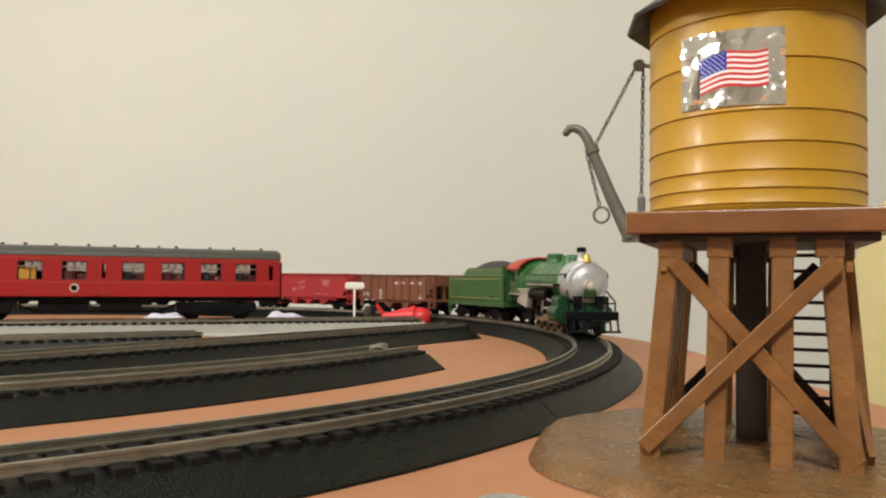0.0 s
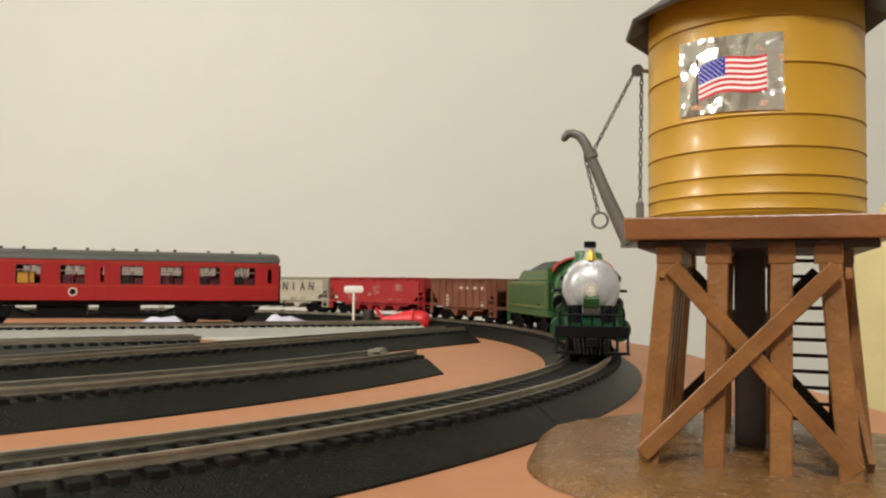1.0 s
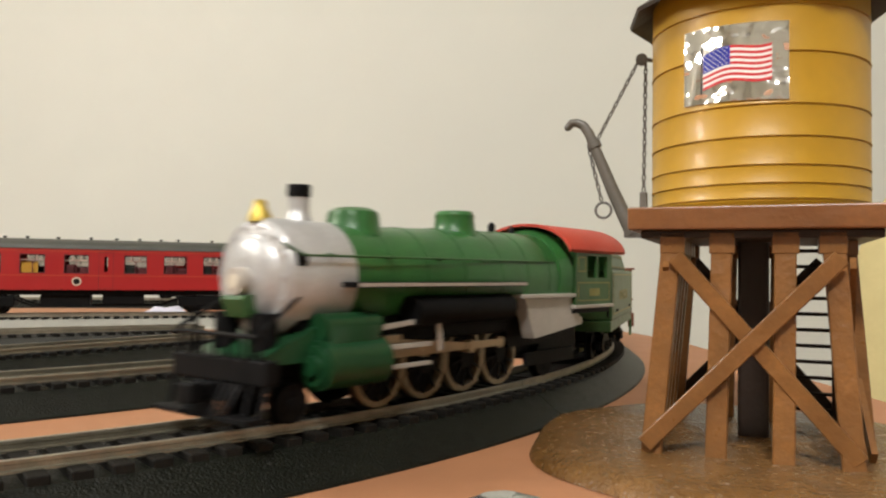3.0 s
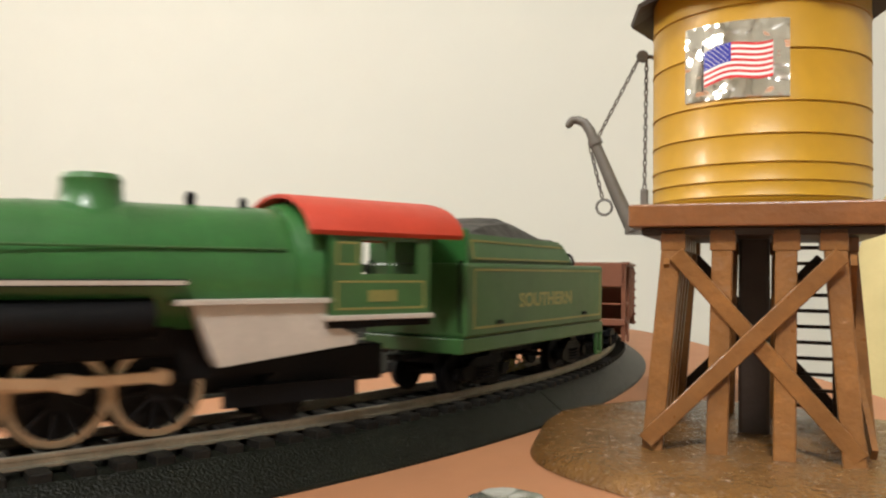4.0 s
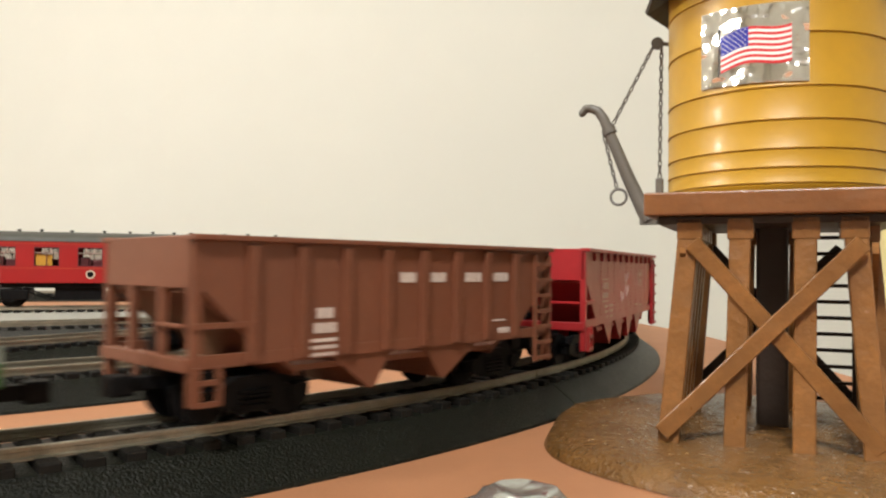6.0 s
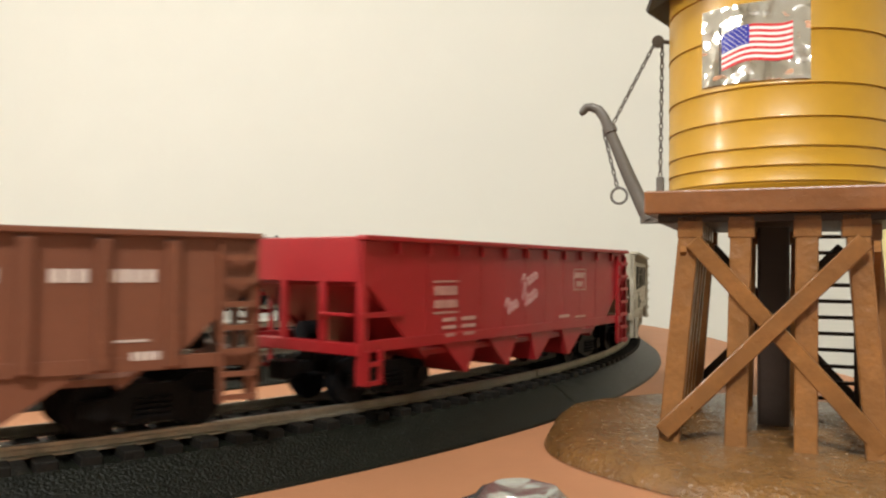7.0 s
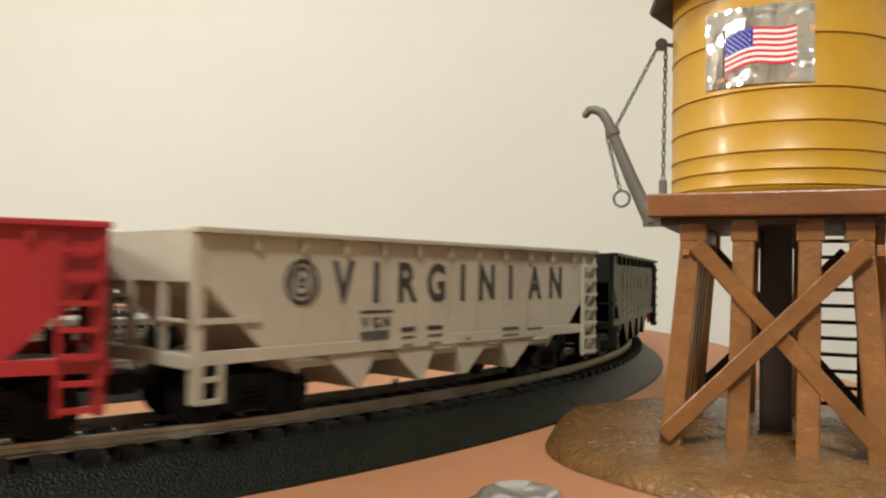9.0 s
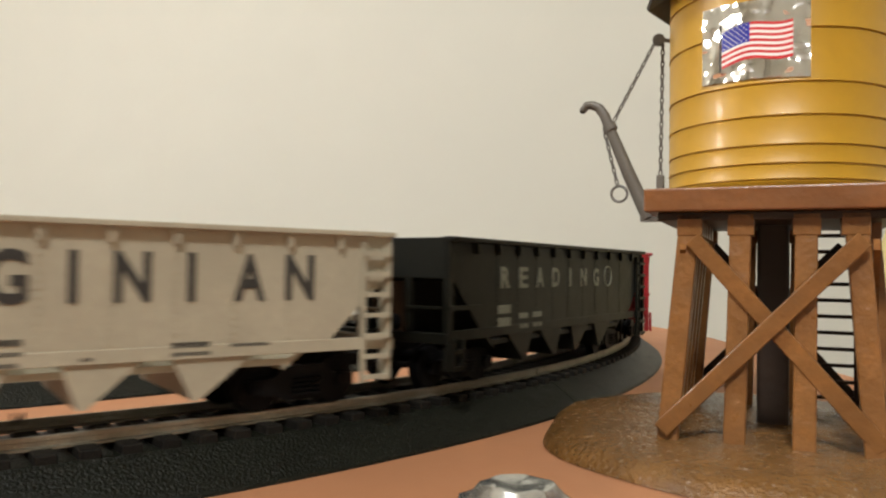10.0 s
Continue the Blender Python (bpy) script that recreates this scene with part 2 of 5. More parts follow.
def lettering(name, text, height, x, z, y, material, parent, width=None, label="", m=None, bold=0.0):
    """Raised letters on the +y side, centred on x, base line z."""
    cu = bpy.data.curves.new(name, "FONT")
    cu.body, cu.size, cu.extrude, cu.align_x = text, 1.0, 0.01, "CENTER"
    cu.offset = bold
    ob = new(name, cu)
    dg = bpy.context.evaluated_depsgraph_get()
    me = bpy.data.meshes.new_from_object(ob.evaluated_get(dg))
    bpy.data.objects.remove(ob)
    xs = [v.co.x for v in me.vertices]
    ys = [v.co.y for v in me.vertices]
    w0, h0 = max(xs) - min(xs), max(ys)
    sx = (width / w0) if width else height / h0
    for v in me.vertices:
        v.co = (-(v.co.x * sx) / 1000, v.co.z * 8 / 1000, v.co.y * height / h0 / 1000)
    me.materials.clear()
    me.materials.append(material)
    o = new(name, me)
    o.parent = parent
    o.matrix_local = mm(x, y, z) if m is None else m
    return tagged(o, label) if label else o

# ---- the room ----


def slab(name, x0, x1, y0, y1, z0, z1, material):
    bm = box(B(), x0 * 1000, x1 * 1000, y0 * 1000, y1 * 1000, z0 * 1000, z1 * 1000)
    return tagged(part(name, bm, material), kind="structure")


slab("floor", -2.6, 2.0, -2.0, 1.85, -0.85, -0.75, FLOOR)
slab("ceiling", -2.6, 2.0, -2.0, 1.85, 1.7, 1.8, CEIL)
slab("wall_north", -2.6, 2.0, 1.75, 1.85, -0.75, 1.7, WALL)
slab("wall_south", -2.6, 2.0, -2.0, -1.9, -0.75, 1.7, WALL)
slab("wall_west", -2.6, -2.5, -1.9, 1.75, -0.75, 1.7, WALL)
slab("wall_east", 1.9, 2.0, -1.9, 1.75, -0.75, 1.7, WALL)


# Added fixture, out of view, that carries the fill lamp overhead.
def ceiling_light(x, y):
    e = empty("ceiling_light", pose(x, y, 1.7), "unseen round frosted glass ceiling light, added to carry the fill lamp", "ceiling light")
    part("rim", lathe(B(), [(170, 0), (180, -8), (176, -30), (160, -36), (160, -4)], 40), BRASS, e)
    part("diffuser", lathe(B(), [(158, -5), (158, -30), (120, -52), (60, -64), (4, -68)], 40), LAMP_GLOW, e, "glowing frosted glass bowl of the added light", True)


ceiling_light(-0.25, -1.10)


def floor_lamp(x, y):
    e = empty("floor_lamp", pose(x, y, -0.75), "floor lamp with a glowing cream drum shade", "floor lamp")
    part("foot", lathe(B(), [(150, 0), (150, 12), (30, 24), (10, 30)], 32), DARK_WOOD, e, "", True)
    part("pole", rod(B(), (0, 0, 20), (0, 0, 1880), 9, seg=16), DARK_WOOD, e)
    part("shade", lathe(B(), [(150, 1560), (110, 1880), (104, 1880), (144, 1560)], 40), LAMP_GLOW, e, "glowing cream fabric shade", True)


floor_lamp(-1.75, 0.08)

# ---- the railway table ----
CX, CY, R = -337.8, 480.2, 423.8


def table():
    e = empty("railway_table", mm(0, 0, -750), "terracotta-coloured railway table with a rounded edge", "table")
    pts = [(161, -420)] + [(CX + 500 * math.cos(radians(a)), CY + 500 * math.sin(radians(a))) for a in range(0, 117, 3)]
    pts += [(-1250, 720), (-1500, 200), (-1250, -420)]
    bm = B()
    lo = [bm.verts.new((x, y, 722)) for x, y in pts]
    hi = [bm.verts.new((x, y, 750)) for x, y in pts]
    bm.faces.new(hi), bm.faces.new(lo[::-1])
    n = len(pts)
    side = [bm.faces.new((lo[i], lo[(i + 1) % n], hi[(i + 1) % n], hi[i])) for i in range(n)]
    rim = [ed for ed in bm.edges if all(v.co.z > 749 for v in ed.verts)]
    bmesh.ops.bevel(bm, geom=rim, offset=4, segments=3, affect="EDGES")
    part("tabletop", bm, TABLE, e)
    for x, y in ((60, -330), (-20, 660), (-1150, 560), (-1150, -330)):
        part("leg", box(B(), x - 30, x + 30, y - 30, y + 30, 0, 722, 4), DARK_WOOD, e)


table()


def grey_card():
    """A flat grey card that lies under the coach's track."""
    pts = [(-587, 461), (-340, 583), (-197, 593), (-159, 568), (-99, 608), (-67, 678), (-40, 738), (-131, 747), (-430, 655), (-664, 560)]
    bm = B()
    lo = [bm.verts.new((x, y, 0.2)) for x, y in pts]
    hi = [bm.verts.new((x, y, 1.0)) for x, y in pts]
    bm.faces.new(hi), bm.faces.new(lo[::-1])
    n = len(pts)
    for i in range(n):
        bm.faces.new((lo[i], lo[(i + 1) % n], hi[(i + 1) % n], hi[i]))
    tagged(part("grey_card", bm, GREY_CARD), "flat light grey card lying on the table", "card")


grey_card()

# ---- track ----
TIE_TOP, RAIL_TOP = 9.1, 11.3
TIE_MESH = {}
TH_A, TH_B = -63.0, 117.0      # the curve's two ends


def ring_point(th):
    """Place and heading of the train's line at th degrees round the curve, carried on straight past both ends."""
    c = min(max(th, TH_A), TH_B)
    x, y = CX + R * math.cos(radians(c)), CY + R * math.sin(radians(c))
    tx, ty = math.sin(radians(c)), -math.cos(radians(c))
    d = -R * radians(th - c)
    return x + tx * d, y + ty * d, c - 90


def track(fn, n, label, group, bed=ROADBED, tie=TIE, ties=True):
    """fn(i / n): x, y, heading along the piece; one object with roadbed, two rails and its ties."""
    steps = [fn(i / n) for i in range(n + 1)]
    x0, y0, h0 = fn(0.5)
    inv = Matrix.Rotation(-radians(h0), 3, "Z")
    loc = []
    for x, y, h in steps:
        v = inv @ Vector((x - x0, y - y0, 0))
        loc.append((v.x, v.y, h - h0))
    e = empty("track_section", mm(x0, y0, 0, 0, 0, h0), label, "railway track", group)
    part("roadbed", sweep(B(), loc, [(24.5, 0.0), (24.3, 0.7), (15.6, 6.9), (14.8, 7.4), (-14.8, 7.4), (-15.6, 6.9), (-24.3, 0.7), (-24.5, 0.0)]), bed, e)
    rail_prof = [(1.1, 8.9), (1.1, 9.3), (0.35, 9.5), (0.35, 10.3), (0.55, 10.5), (0.55, 11.15), (0.4, 11.3), (-0.4, 11.3), (-0.55, 11.15), (-0.55, 10.5), (-0.35, 10.3), (-0.35, 9.5), (-1.1, 9.3), (-1.1, 8.9)]
    for s in (8.8, -8.8):
        part("rail", sweep(B(), loc, [(o + s, z) for o, z in rail_prof]), RAIL, e)
    length = sum(math.dist(a[:2], b[:2]) for a, b in zip(steps, steps[1:]))
    k = round(length / 7.0)
    if tie.name not in TIE_MESH:
        first = part("tie", box(B(), -1.9, 1.9, -14.7, 14.7, 6.8, TIE_TOP, 0.35), tie)
        TIE_MESH[tie.name] = first.data
        bpy.data.objects.remove(first)
    for i in range(k):
        x, y, h = fn((i + 0.5) / k)
        v = inv @ Vector((x - x0, y - y0, 0))
        t = new("tie", TIE_MESH[tie.name])
        t.parent = e
        t.matrix_local = mm(v.x, v.y, 0, 0, 0, h - h0)
    return e


def lay_tracks():
    for i in range(6):
        a = TH_A + 30 * i
        track(lambda u, a=a: ring_point(a + 0.04 + 29.92 * u), 24, "curved model track on black plastic roadbed", "main curve", tie=TIE_BROWN)
    track(lambda u: ring_point(TH_A - 28.7 + 28.6 * u), 2, "straight model track on black plastic roadbed", "main straights", tie=TIE_BROWN)
    track(lambda u: ring_point(TH_B + 0.1 + 40 * u), 2, "straight model track on black plastic roadbed", "main straights", tie=TIE_BROWN)
    # inner curved siding
    cx, cy, ri = -445.9, 608.6, 477.8
    eh = 63.0

    def inner(u):
        h = eh - 42 * (1 - u)
        return cx + ri * math.sin(radians(h)), cy - ri * math.cos(radians(h)), h
    track(inner, 24, "curved siding track ending on open roadbed", "sidings", tie=TIE_BROWN)

    def straight(x, y, h, length):
        c, s = math.cos(radians(h)), math.sin(radians(h))
        return lambda u: (x - c * length * (1 - u), y - s * length * (1 - u), h)
    track(straight(10, 597, 54.1, 395), 2, "straight siding track ending on open roadbed", "sidings")
    track(straight(-150, 475, 31.0, 345), 2, "straight track on dark grey plastic roadbed", "sidings", bed=ROADBED_GREY)
    track(straight(-22, 682, 21.3, 480), 2, "straight track on light grey roadbed under the red coach", "sidings", bed=ROADBED_LIGHT, tie=TIE_BROWN)


lay_tracks()

# ---- water tower ----
TWX, TWY, TWR, TWS = 80.9, 199.3, -22.1, 1.071


def water_tower():
    e = empty("water_tower", mm(TWX, TWY, 0, 0, 0, TWR) @ Matrix.Scale(TWS, 4), "model water tower with mustard tank on brown trestle", "water tower")
    # base of moulded earth
    bm = B()
    rings = []
    random.seed(4)
    for f, z in ((1.0, 0.2), (0.985, 1.6), (0.93, 3.4), (0.8, 4.2), (0.55, 4.0), (0.25, 4.1)):
        ring = []
        for i in range(72):
            a = 2 * math.pi * i / 72
            near = 0.5 - 0.5 * math.sin(a)
            r = (51 + 7.0 * near + 1.6 * math.sin(3 * a + 1) + 1.0 * math.sin(7 * a)) * f
            jit = 0.0 if f > 0.95 else noise.noise(Vector((r * math.cos(a) * 0.25, r * math.sin(a) * 0.25, 3))) * 0.55
            ring.append(bm.verts.new((r * math.cos(a), r * math.sin(a), z + jit)))
        rings.append(ring)
    for a, b in zip(rings, rings[1:]):
        for i in range(72):
            bm.faces.new((a[i], a[(i + 1) % 72], b[(i + 1) % 72], b[i]))
    bm.faces.new(rings[-1]), bm.faces.new(rings[0][::-1])
    part("base", bm, BASE, e, "rough brown earth base", True)
    # trestle: four posts in each face, leaning inwards
    top_z, zb = 51.5, 3.2
    hw_b, hw_t = 20.0, 15.8
    dep_b, dep_t = 28.0, 22.5

    def post(xb, yb, xt, yt, w=4.3):
        bm = B()
        bar(bm, (xb, yb, zb), (xt, yt, top_z), w, 2.6, up=(1, 0, 0))
        bmesh.ops.bevel(bm, geom=bm.edges[:], offset=0.25, segments=1, affect="EDGES")
        p = part("post", bm, TOWER, e)
        box_bm = box(B(), xt - w / 2 - 0.5, xt + w / 2 + 0.5, yt - 2, yt + 2, top_z - 4.6, top_z, 0.2)
        part("cap", box_bm, TOWER, p)
    for s in (-1, 1):
        for xb, xt in ((-21.1, -17.2), (-7.9, -6.9), (5.1, 5.7), (17.9, 14.6) if s < 0 else (21.5, 19.5)):
            post(xb, s * dep_b * (1 if s < 0 else 0.86), xt, s * dep_t)
        for k, out in ((-0.62, 0), (-0.36, 0), (-0.03, 0), (0.3, 0)) if s < 0 else ((-0.36, 3.9), (0.3, 4.6)):
            post(s * hw_b - 1.7 + out, dep_b * k, s * hw_t - 1.3 + out, dep_t * k, 3.6)
    for s in (-1, 1):
        yb = s * (dep_b - 1.2) + (-1.8 if s < 0 else 0)
        yt = s * (dep_t + 1.2) + (-1.0 if s < 0 else 0)

        def face_y(z):
            return yb + (yt - yb) * (z - zb) / (top_z - zb)
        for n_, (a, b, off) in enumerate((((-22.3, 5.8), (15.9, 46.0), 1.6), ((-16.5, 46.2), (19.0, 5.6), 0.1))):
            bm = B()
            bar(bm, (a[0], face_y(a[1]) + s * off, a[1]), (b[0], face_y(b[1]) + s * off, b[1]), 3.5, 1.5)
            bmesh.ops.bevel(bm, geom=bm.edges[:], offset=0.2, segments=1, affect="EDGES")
            # Far braces take the darkened copy, so their shade is in the colour.
            part("cross_brace", bm, TOWER if s < 0 else TOWER_SHADE_AND_BARREL, e)
        for z0, z1, d in ((6, 45, 1), (45, 6, 1)):
            bm = B()
            bar(bm, (s * (21.0 - 0.09 * z0) - (1.6 if s < 0 else -1.2), -dep_b * 0.88, z0), (s * (21.0 - 0.09 * z1) - (1.6 if s < 0 else -1.2), dep_b * 0.7, z1), 3.0, 1.2)
            part("side_brace", bm, TOWER, e)
    # Interior shade is painted into the riser's colour.
    part("riser_pipe", box(B(), -4.2, 2.8, -3.4, 3.4, 3.5, 51.5, 0.8), TOWER_SHADE_AND_BARREL, e, "square riser pipe with the trestle's shade in its colour")
    # ladder behind the far posts
    lad = part("ladder", box(box(B(), 7.6, 8.8, 24.4, 25.6, 4, 52), 18.2, 19.4, 24.4, 25.6, 4, 52), TOWER_SHADE_AND_BARREL, e, "narrow dark ladder")
    for i in range(11):
        part("rung", rod(B(), (8.2, 25, 7.2 + 4.18 * i), (18.8, 25, 7.2 + 4.18 * i), 0.5, seg=8), TOWER_SHADE_AND_BARREL, lad)
    # platform
    # Shade under the platform is put into the joist's dark colour.
    part("joist", box(B(), -24, 24, -24.5, 23, 50.2, 52.0, 0.3), TOWER_SHADE_AND_BARREL, e)
    part("platform", box(B(), -26.5, 26.5, -27.6, 26.5, 52.0, 57.0, 0.4), PLATFORM, e, "square brown platform with a thick rim")
    # tank with hoops as grooves
    prof = [(23.8, 57.0)]
    hoops = [58.6, 61.9, 65.8, 71.9, 78.8, 90.0, 100.2]
    for z in hoops:
        prof += [(24.4, z - 0.42), (24.12, z - 0.22), (24.12, z + 0.05), (24.55, z + 0.12), (24.52, z + 0.4), (24.4, z + 0.6)]
    prof += [(24.4, 108.5), (2, 108.5)]
    part("tank", lathe(B(), prof, 96), TANK, e, "mustard yellow plank tank with grooved hoops", True)
    part("roof", lathe(B(), [(2, 108.0), (24.6, 108.0), (30.0, 105.0), (30.4, 105.8), (16, 116), (2, 125)], 12), ROOF_GREY, e, "dark grey conical roof")
    sticker(e)
    spout(e)


def on_tank(az, z, r):
    return (r * math.sin(radians(az)), -r * math.cos(radians(az)), z)


def patch(bm, a0, a1, z_fn0, z_fn1, r, n):
    """A curved strip on the tank from azimuth a0 to a1 between two heights."""
    cols = []
    for i in range(n + 1):
        a = a0 + (a1 - a0) * i / n
        cols.append([bm.verts.new(on_tank(a, z_fn0(a), r)), bm.verts.new(on_tank(a, z_fn1(a), r)),
                     bm.verts.new(on_tank(a, z_fn1(a), r - 0.08)), bm.verts.new(on_tank(a, z_fn0(a), r - 0.08))])
    for p, q in zip(cols, cols[1:]):
        for k in range(4):
            bm.faces.new((p[k], q[k], q[(k + 1) % 4], p[(k + 1) % 4]))
    bm.faces.new(cols[0]), bm.faces.new(cols[-1][::-1])


def sticker(e):
    bm = B()
    patch(bm, -37.8, 15.0, lambda a: 79.9 - 0.012 * (a + 11), lambda a: 96.6 - 0.012 * (a + 11), 24.72, 24)
    st = part("foil_sticker", bm, FOIL, e, "silver foil sticker with a flag", True)
    a0, a1, zb, h = -26.2, 7.2, 83.4, 7.8

    def base(a):
        u = (a - a0) / (a1 - a0)
        return zb + 0.9 * u + 0.55 * math.sin(u * 6.6 - 0.9)

    def stripe(i, aa):
        b = B()
        patch(b, aa, a1, lambda a: base(a) + h * i / 13, lambda a: base(a) + h * (i + 1) / 13, 24.82, 14)
        return b
    for i in range(13):
        part("stripe", stripe(i, a0 if i < 6 else a0 + 13.8), FLAG_RED if i % 2 == 0 else FLAG_WHITE, st)
    b = B()
    patch(b, a0, a0 + 13.8, lambda a: base(a) + h * 6 / 13, lambda a: base(a) + h, 24.82, 8)
    canton = part("canton", b, FLAG_BLUE, st, "blue field with white stars")
    b = B()
    for r_ in range(7):
        for c in range(6 if r_ % 2 == 0 else 5):
            a = a0 + 1.3 + 2.2 * (c + (0 if r_ % 2 == 0 else 0.5))
            z = base(a) + h * 6 / 13 + 0.42 + 0.56 * r_
            p = Vector(on_tank(a, z, 24.85))
            bmesh.ops.create_cone(b, cap_ends=True, segments=5, radius1=0.16, radius2=0.16, depth=0.06,
                                  matrix=Matrix.Translation(p) @ Matrix.Rotation(radians(a), 4, "Z") @ Matrix.Rotation(radians(90), 4, "X"))
    part("stars", b, FLAG_WHITE, st)
    b = B()
    patch(b, a0 - 1.4, a0 - 0.5, lambda a: 82.2, lambda a: 92.6, 24.82, 1)
    part("flag_pole", b, ROOF_GREY, st)


def spout(e):
    sp = part("spout_arm", box(B(), -31.4, -26.0, -1.4, 1.4, 51.6, 53.6), SPOUT, e, "grey plastic spout arm with chains")
    bm = B()
    path = [(-29.4, 0, 52.6), (-34.6, 0, 64.0), (-39.7, 0, 76.4), (-40.7, 0, 79.0), (-42.2, 0, 81.2), (-44.0, 0, 82.1), (-45.5, 0, 82.1), (-46.4, 0, 81.0)]
    rad = [1.9, 1.65, 1.35, 1.3, 1.2, 1.1, 1.05, 1.0]
    for i in range(len(path) - 1):
        rod(bm, path[i], path[i + 1], rad[i], rad[i + 1], seg=14)
        bmesh.ops.create_uvsphere(bm, u_segments=12, v_segments=8, radius=rad[i + 1] * 0.98, matrix=Matrix.Translation(path[i + 1]))
    part("spout_tube", bm, SPOUT, sp, "", True)
    part("spout_band", rod(B(), (-39.0, 0, 75.2), (-39.6, 0, 76.7), 1.75, 1.7, 14), SPOUT, sp)
    part("chain_bracket", box(B(), -27.6, -25.8, -1.1, 1.1, 57.0, 63.2, 0.25), SPOUT, e)
    pul = part("pulley", rod(B(), (-27.3, -0.6, 97.4), (-27.3, 0.6, 97.4), 1.5, seg=18), SPOUT, e, "", True)
    part("pulley_arm", rod(rod(B(), (-27.3, 0, 97.6), (-24.2, 0, 96.8), 0.5, seg=8), (-27.3, -0.7, 97.4), (-27.3, 0.7, 97.4), 0.7, seg=10), SPOUT, pul)

    def chain(a, b, parent, pitch=1.5):
        a, b = Vector(a), Vector(b)
        n = max(2, round((b - a).length / pitch))
        bm = B()
        d = (b - a).normalized()
        q = d.to_track_quat("X", "Z").to_matrix().to_4x4()
        for i in range(n):
            c = a.lerp(b, (i + 0.5) / n)
            m = Matrix.Translation(c) @ q @ Matrix.Rotation(radians(90 * (i % 2) + 20), 4, "X")
            loop = [m @ Vector((math.cos(t) * pitch * 0.66, math.sin(t) * 0.42, 0)) for t in [k * math.pi / 4 for k in range(9)]]
            for p, q2 in zip(loop, loop[1:]):
                rod(bm, p, q2, 0.2, seg=5)
        part("chain", bm, SPOUT, parent)
    chain((-28.5, 0, 96.4), (-38.4, 0, 77.6), e)
    chain((-26.3, 0, 96.4), (-26.7, 0, 63.2), e)
    chain((-41.0, 0, 76.0), (-37.4, 0, 61.2), sp)
    bm = torus(B(), (-36.9, 0, 58.8), 2.0, 0.35)
    part("pull_ring", bm, SPOUT, sp)


water_tower()

# ---- rolling stock: x forwards, y to the outer side, z from the rail's top ----
WHEELS = []      # (object, place in its parent, radius)
DRIVER = 9.2     # radius of the driving wheels
CRANK = 5.608      # where the crank pins stand at the start
RODS = []        # (object, place in its parent, crank radius, phase)


def wheelset(parent, x, z, r, driver=False):
    """Two wheels on an axle that turns."""
    bm = rod(B(), (0, -9.2, 0), (0, 9.2, 0), 0.8, seg=8)
    if not driver:
        for s in (-1, 1):
            y = s * 8.2
            rod(bm, (0, y - 1.1, 0), (0, y + 1.1, 0), r, seg=24)
            rod(bm, (0, y - s * 1.1 - 0.3, 0), (0, y - s * 1.1 + 0.3, 0), r + 0.8, seg=24)
            rod(bm, (0, y, 0), (0, y + s * 1.8, 0), r * 0.32, seg=10)
            for k in range(3):
                a = 2 * math.pi * k / 3
                rod(bm, (r * 0.55 * math.cos(a), y, r * 0.55 * math.sin(a)), (r * 0.55 * math.cos(a), y + s * 1.4, r * 0.55 * math.sin(a)), r * 0.14, seg=8)
    ax = part("wheelset", bm, BLACK, parent)
    ax.matrix_local = mm(x, 0, z)
    if driver:
        for s in (-1, 1):
            y = s * 8.2
            bm = B()
            lathe(bm, [(r - 1.4, -1.1), (r, -1.1), (r, 1.1), (r - 1.4, 1.1), (r - 1.4, -1.1)], 36, Matrix.Translation((0, y, 0)) @ Matrix.Rotation(radians(90), 4, "X"))
            bmesh.ops.delete(bm, geom=[f for f in bm.faces if len(f.verts) > 4], context="FACES_ONLY")
            part("tyre", bm, STEEL, ax, "worn brass-coloured tyre", True)
            part("flange", rod(B(), (0, y - s * 1.1 - 0.3, 0), (0, y - s * 1.1 + 0.3, 0), r + 0.8, seg=32), BLACK, ax)
    WHEELS.append((ax, (x, z), r))
    return ax


def driver_spokes(ax, r, crank_phase):
    for s in (-1, 1):
        bm = B()
        y = s * 9.4
        for k in range(10):
            a = 2 * math.pi * k / 10
            bar(bm, (0, y, 0), (r * 0.84 * math.cos(a), y, r * 0.84 * math.sin(a)), 0.7, 0.5, up=(-math.sin(a), 0, math.cos(a)))
        rod(bm, (0, y - 0.2, 0), (0, y + s * 0.5, 0), r * 0.28, seg=14)
        a = crank_phase
        rod(bm, (3.9 * math.cos(a), y - 0.3, 3.9 * math.sin(a)), (3.9 * math.cos(a), y + s * 1.6, 3.9 * math.sin(a)), 1.0, seg=10)
        part("spokes", bm, BLACK, ax)


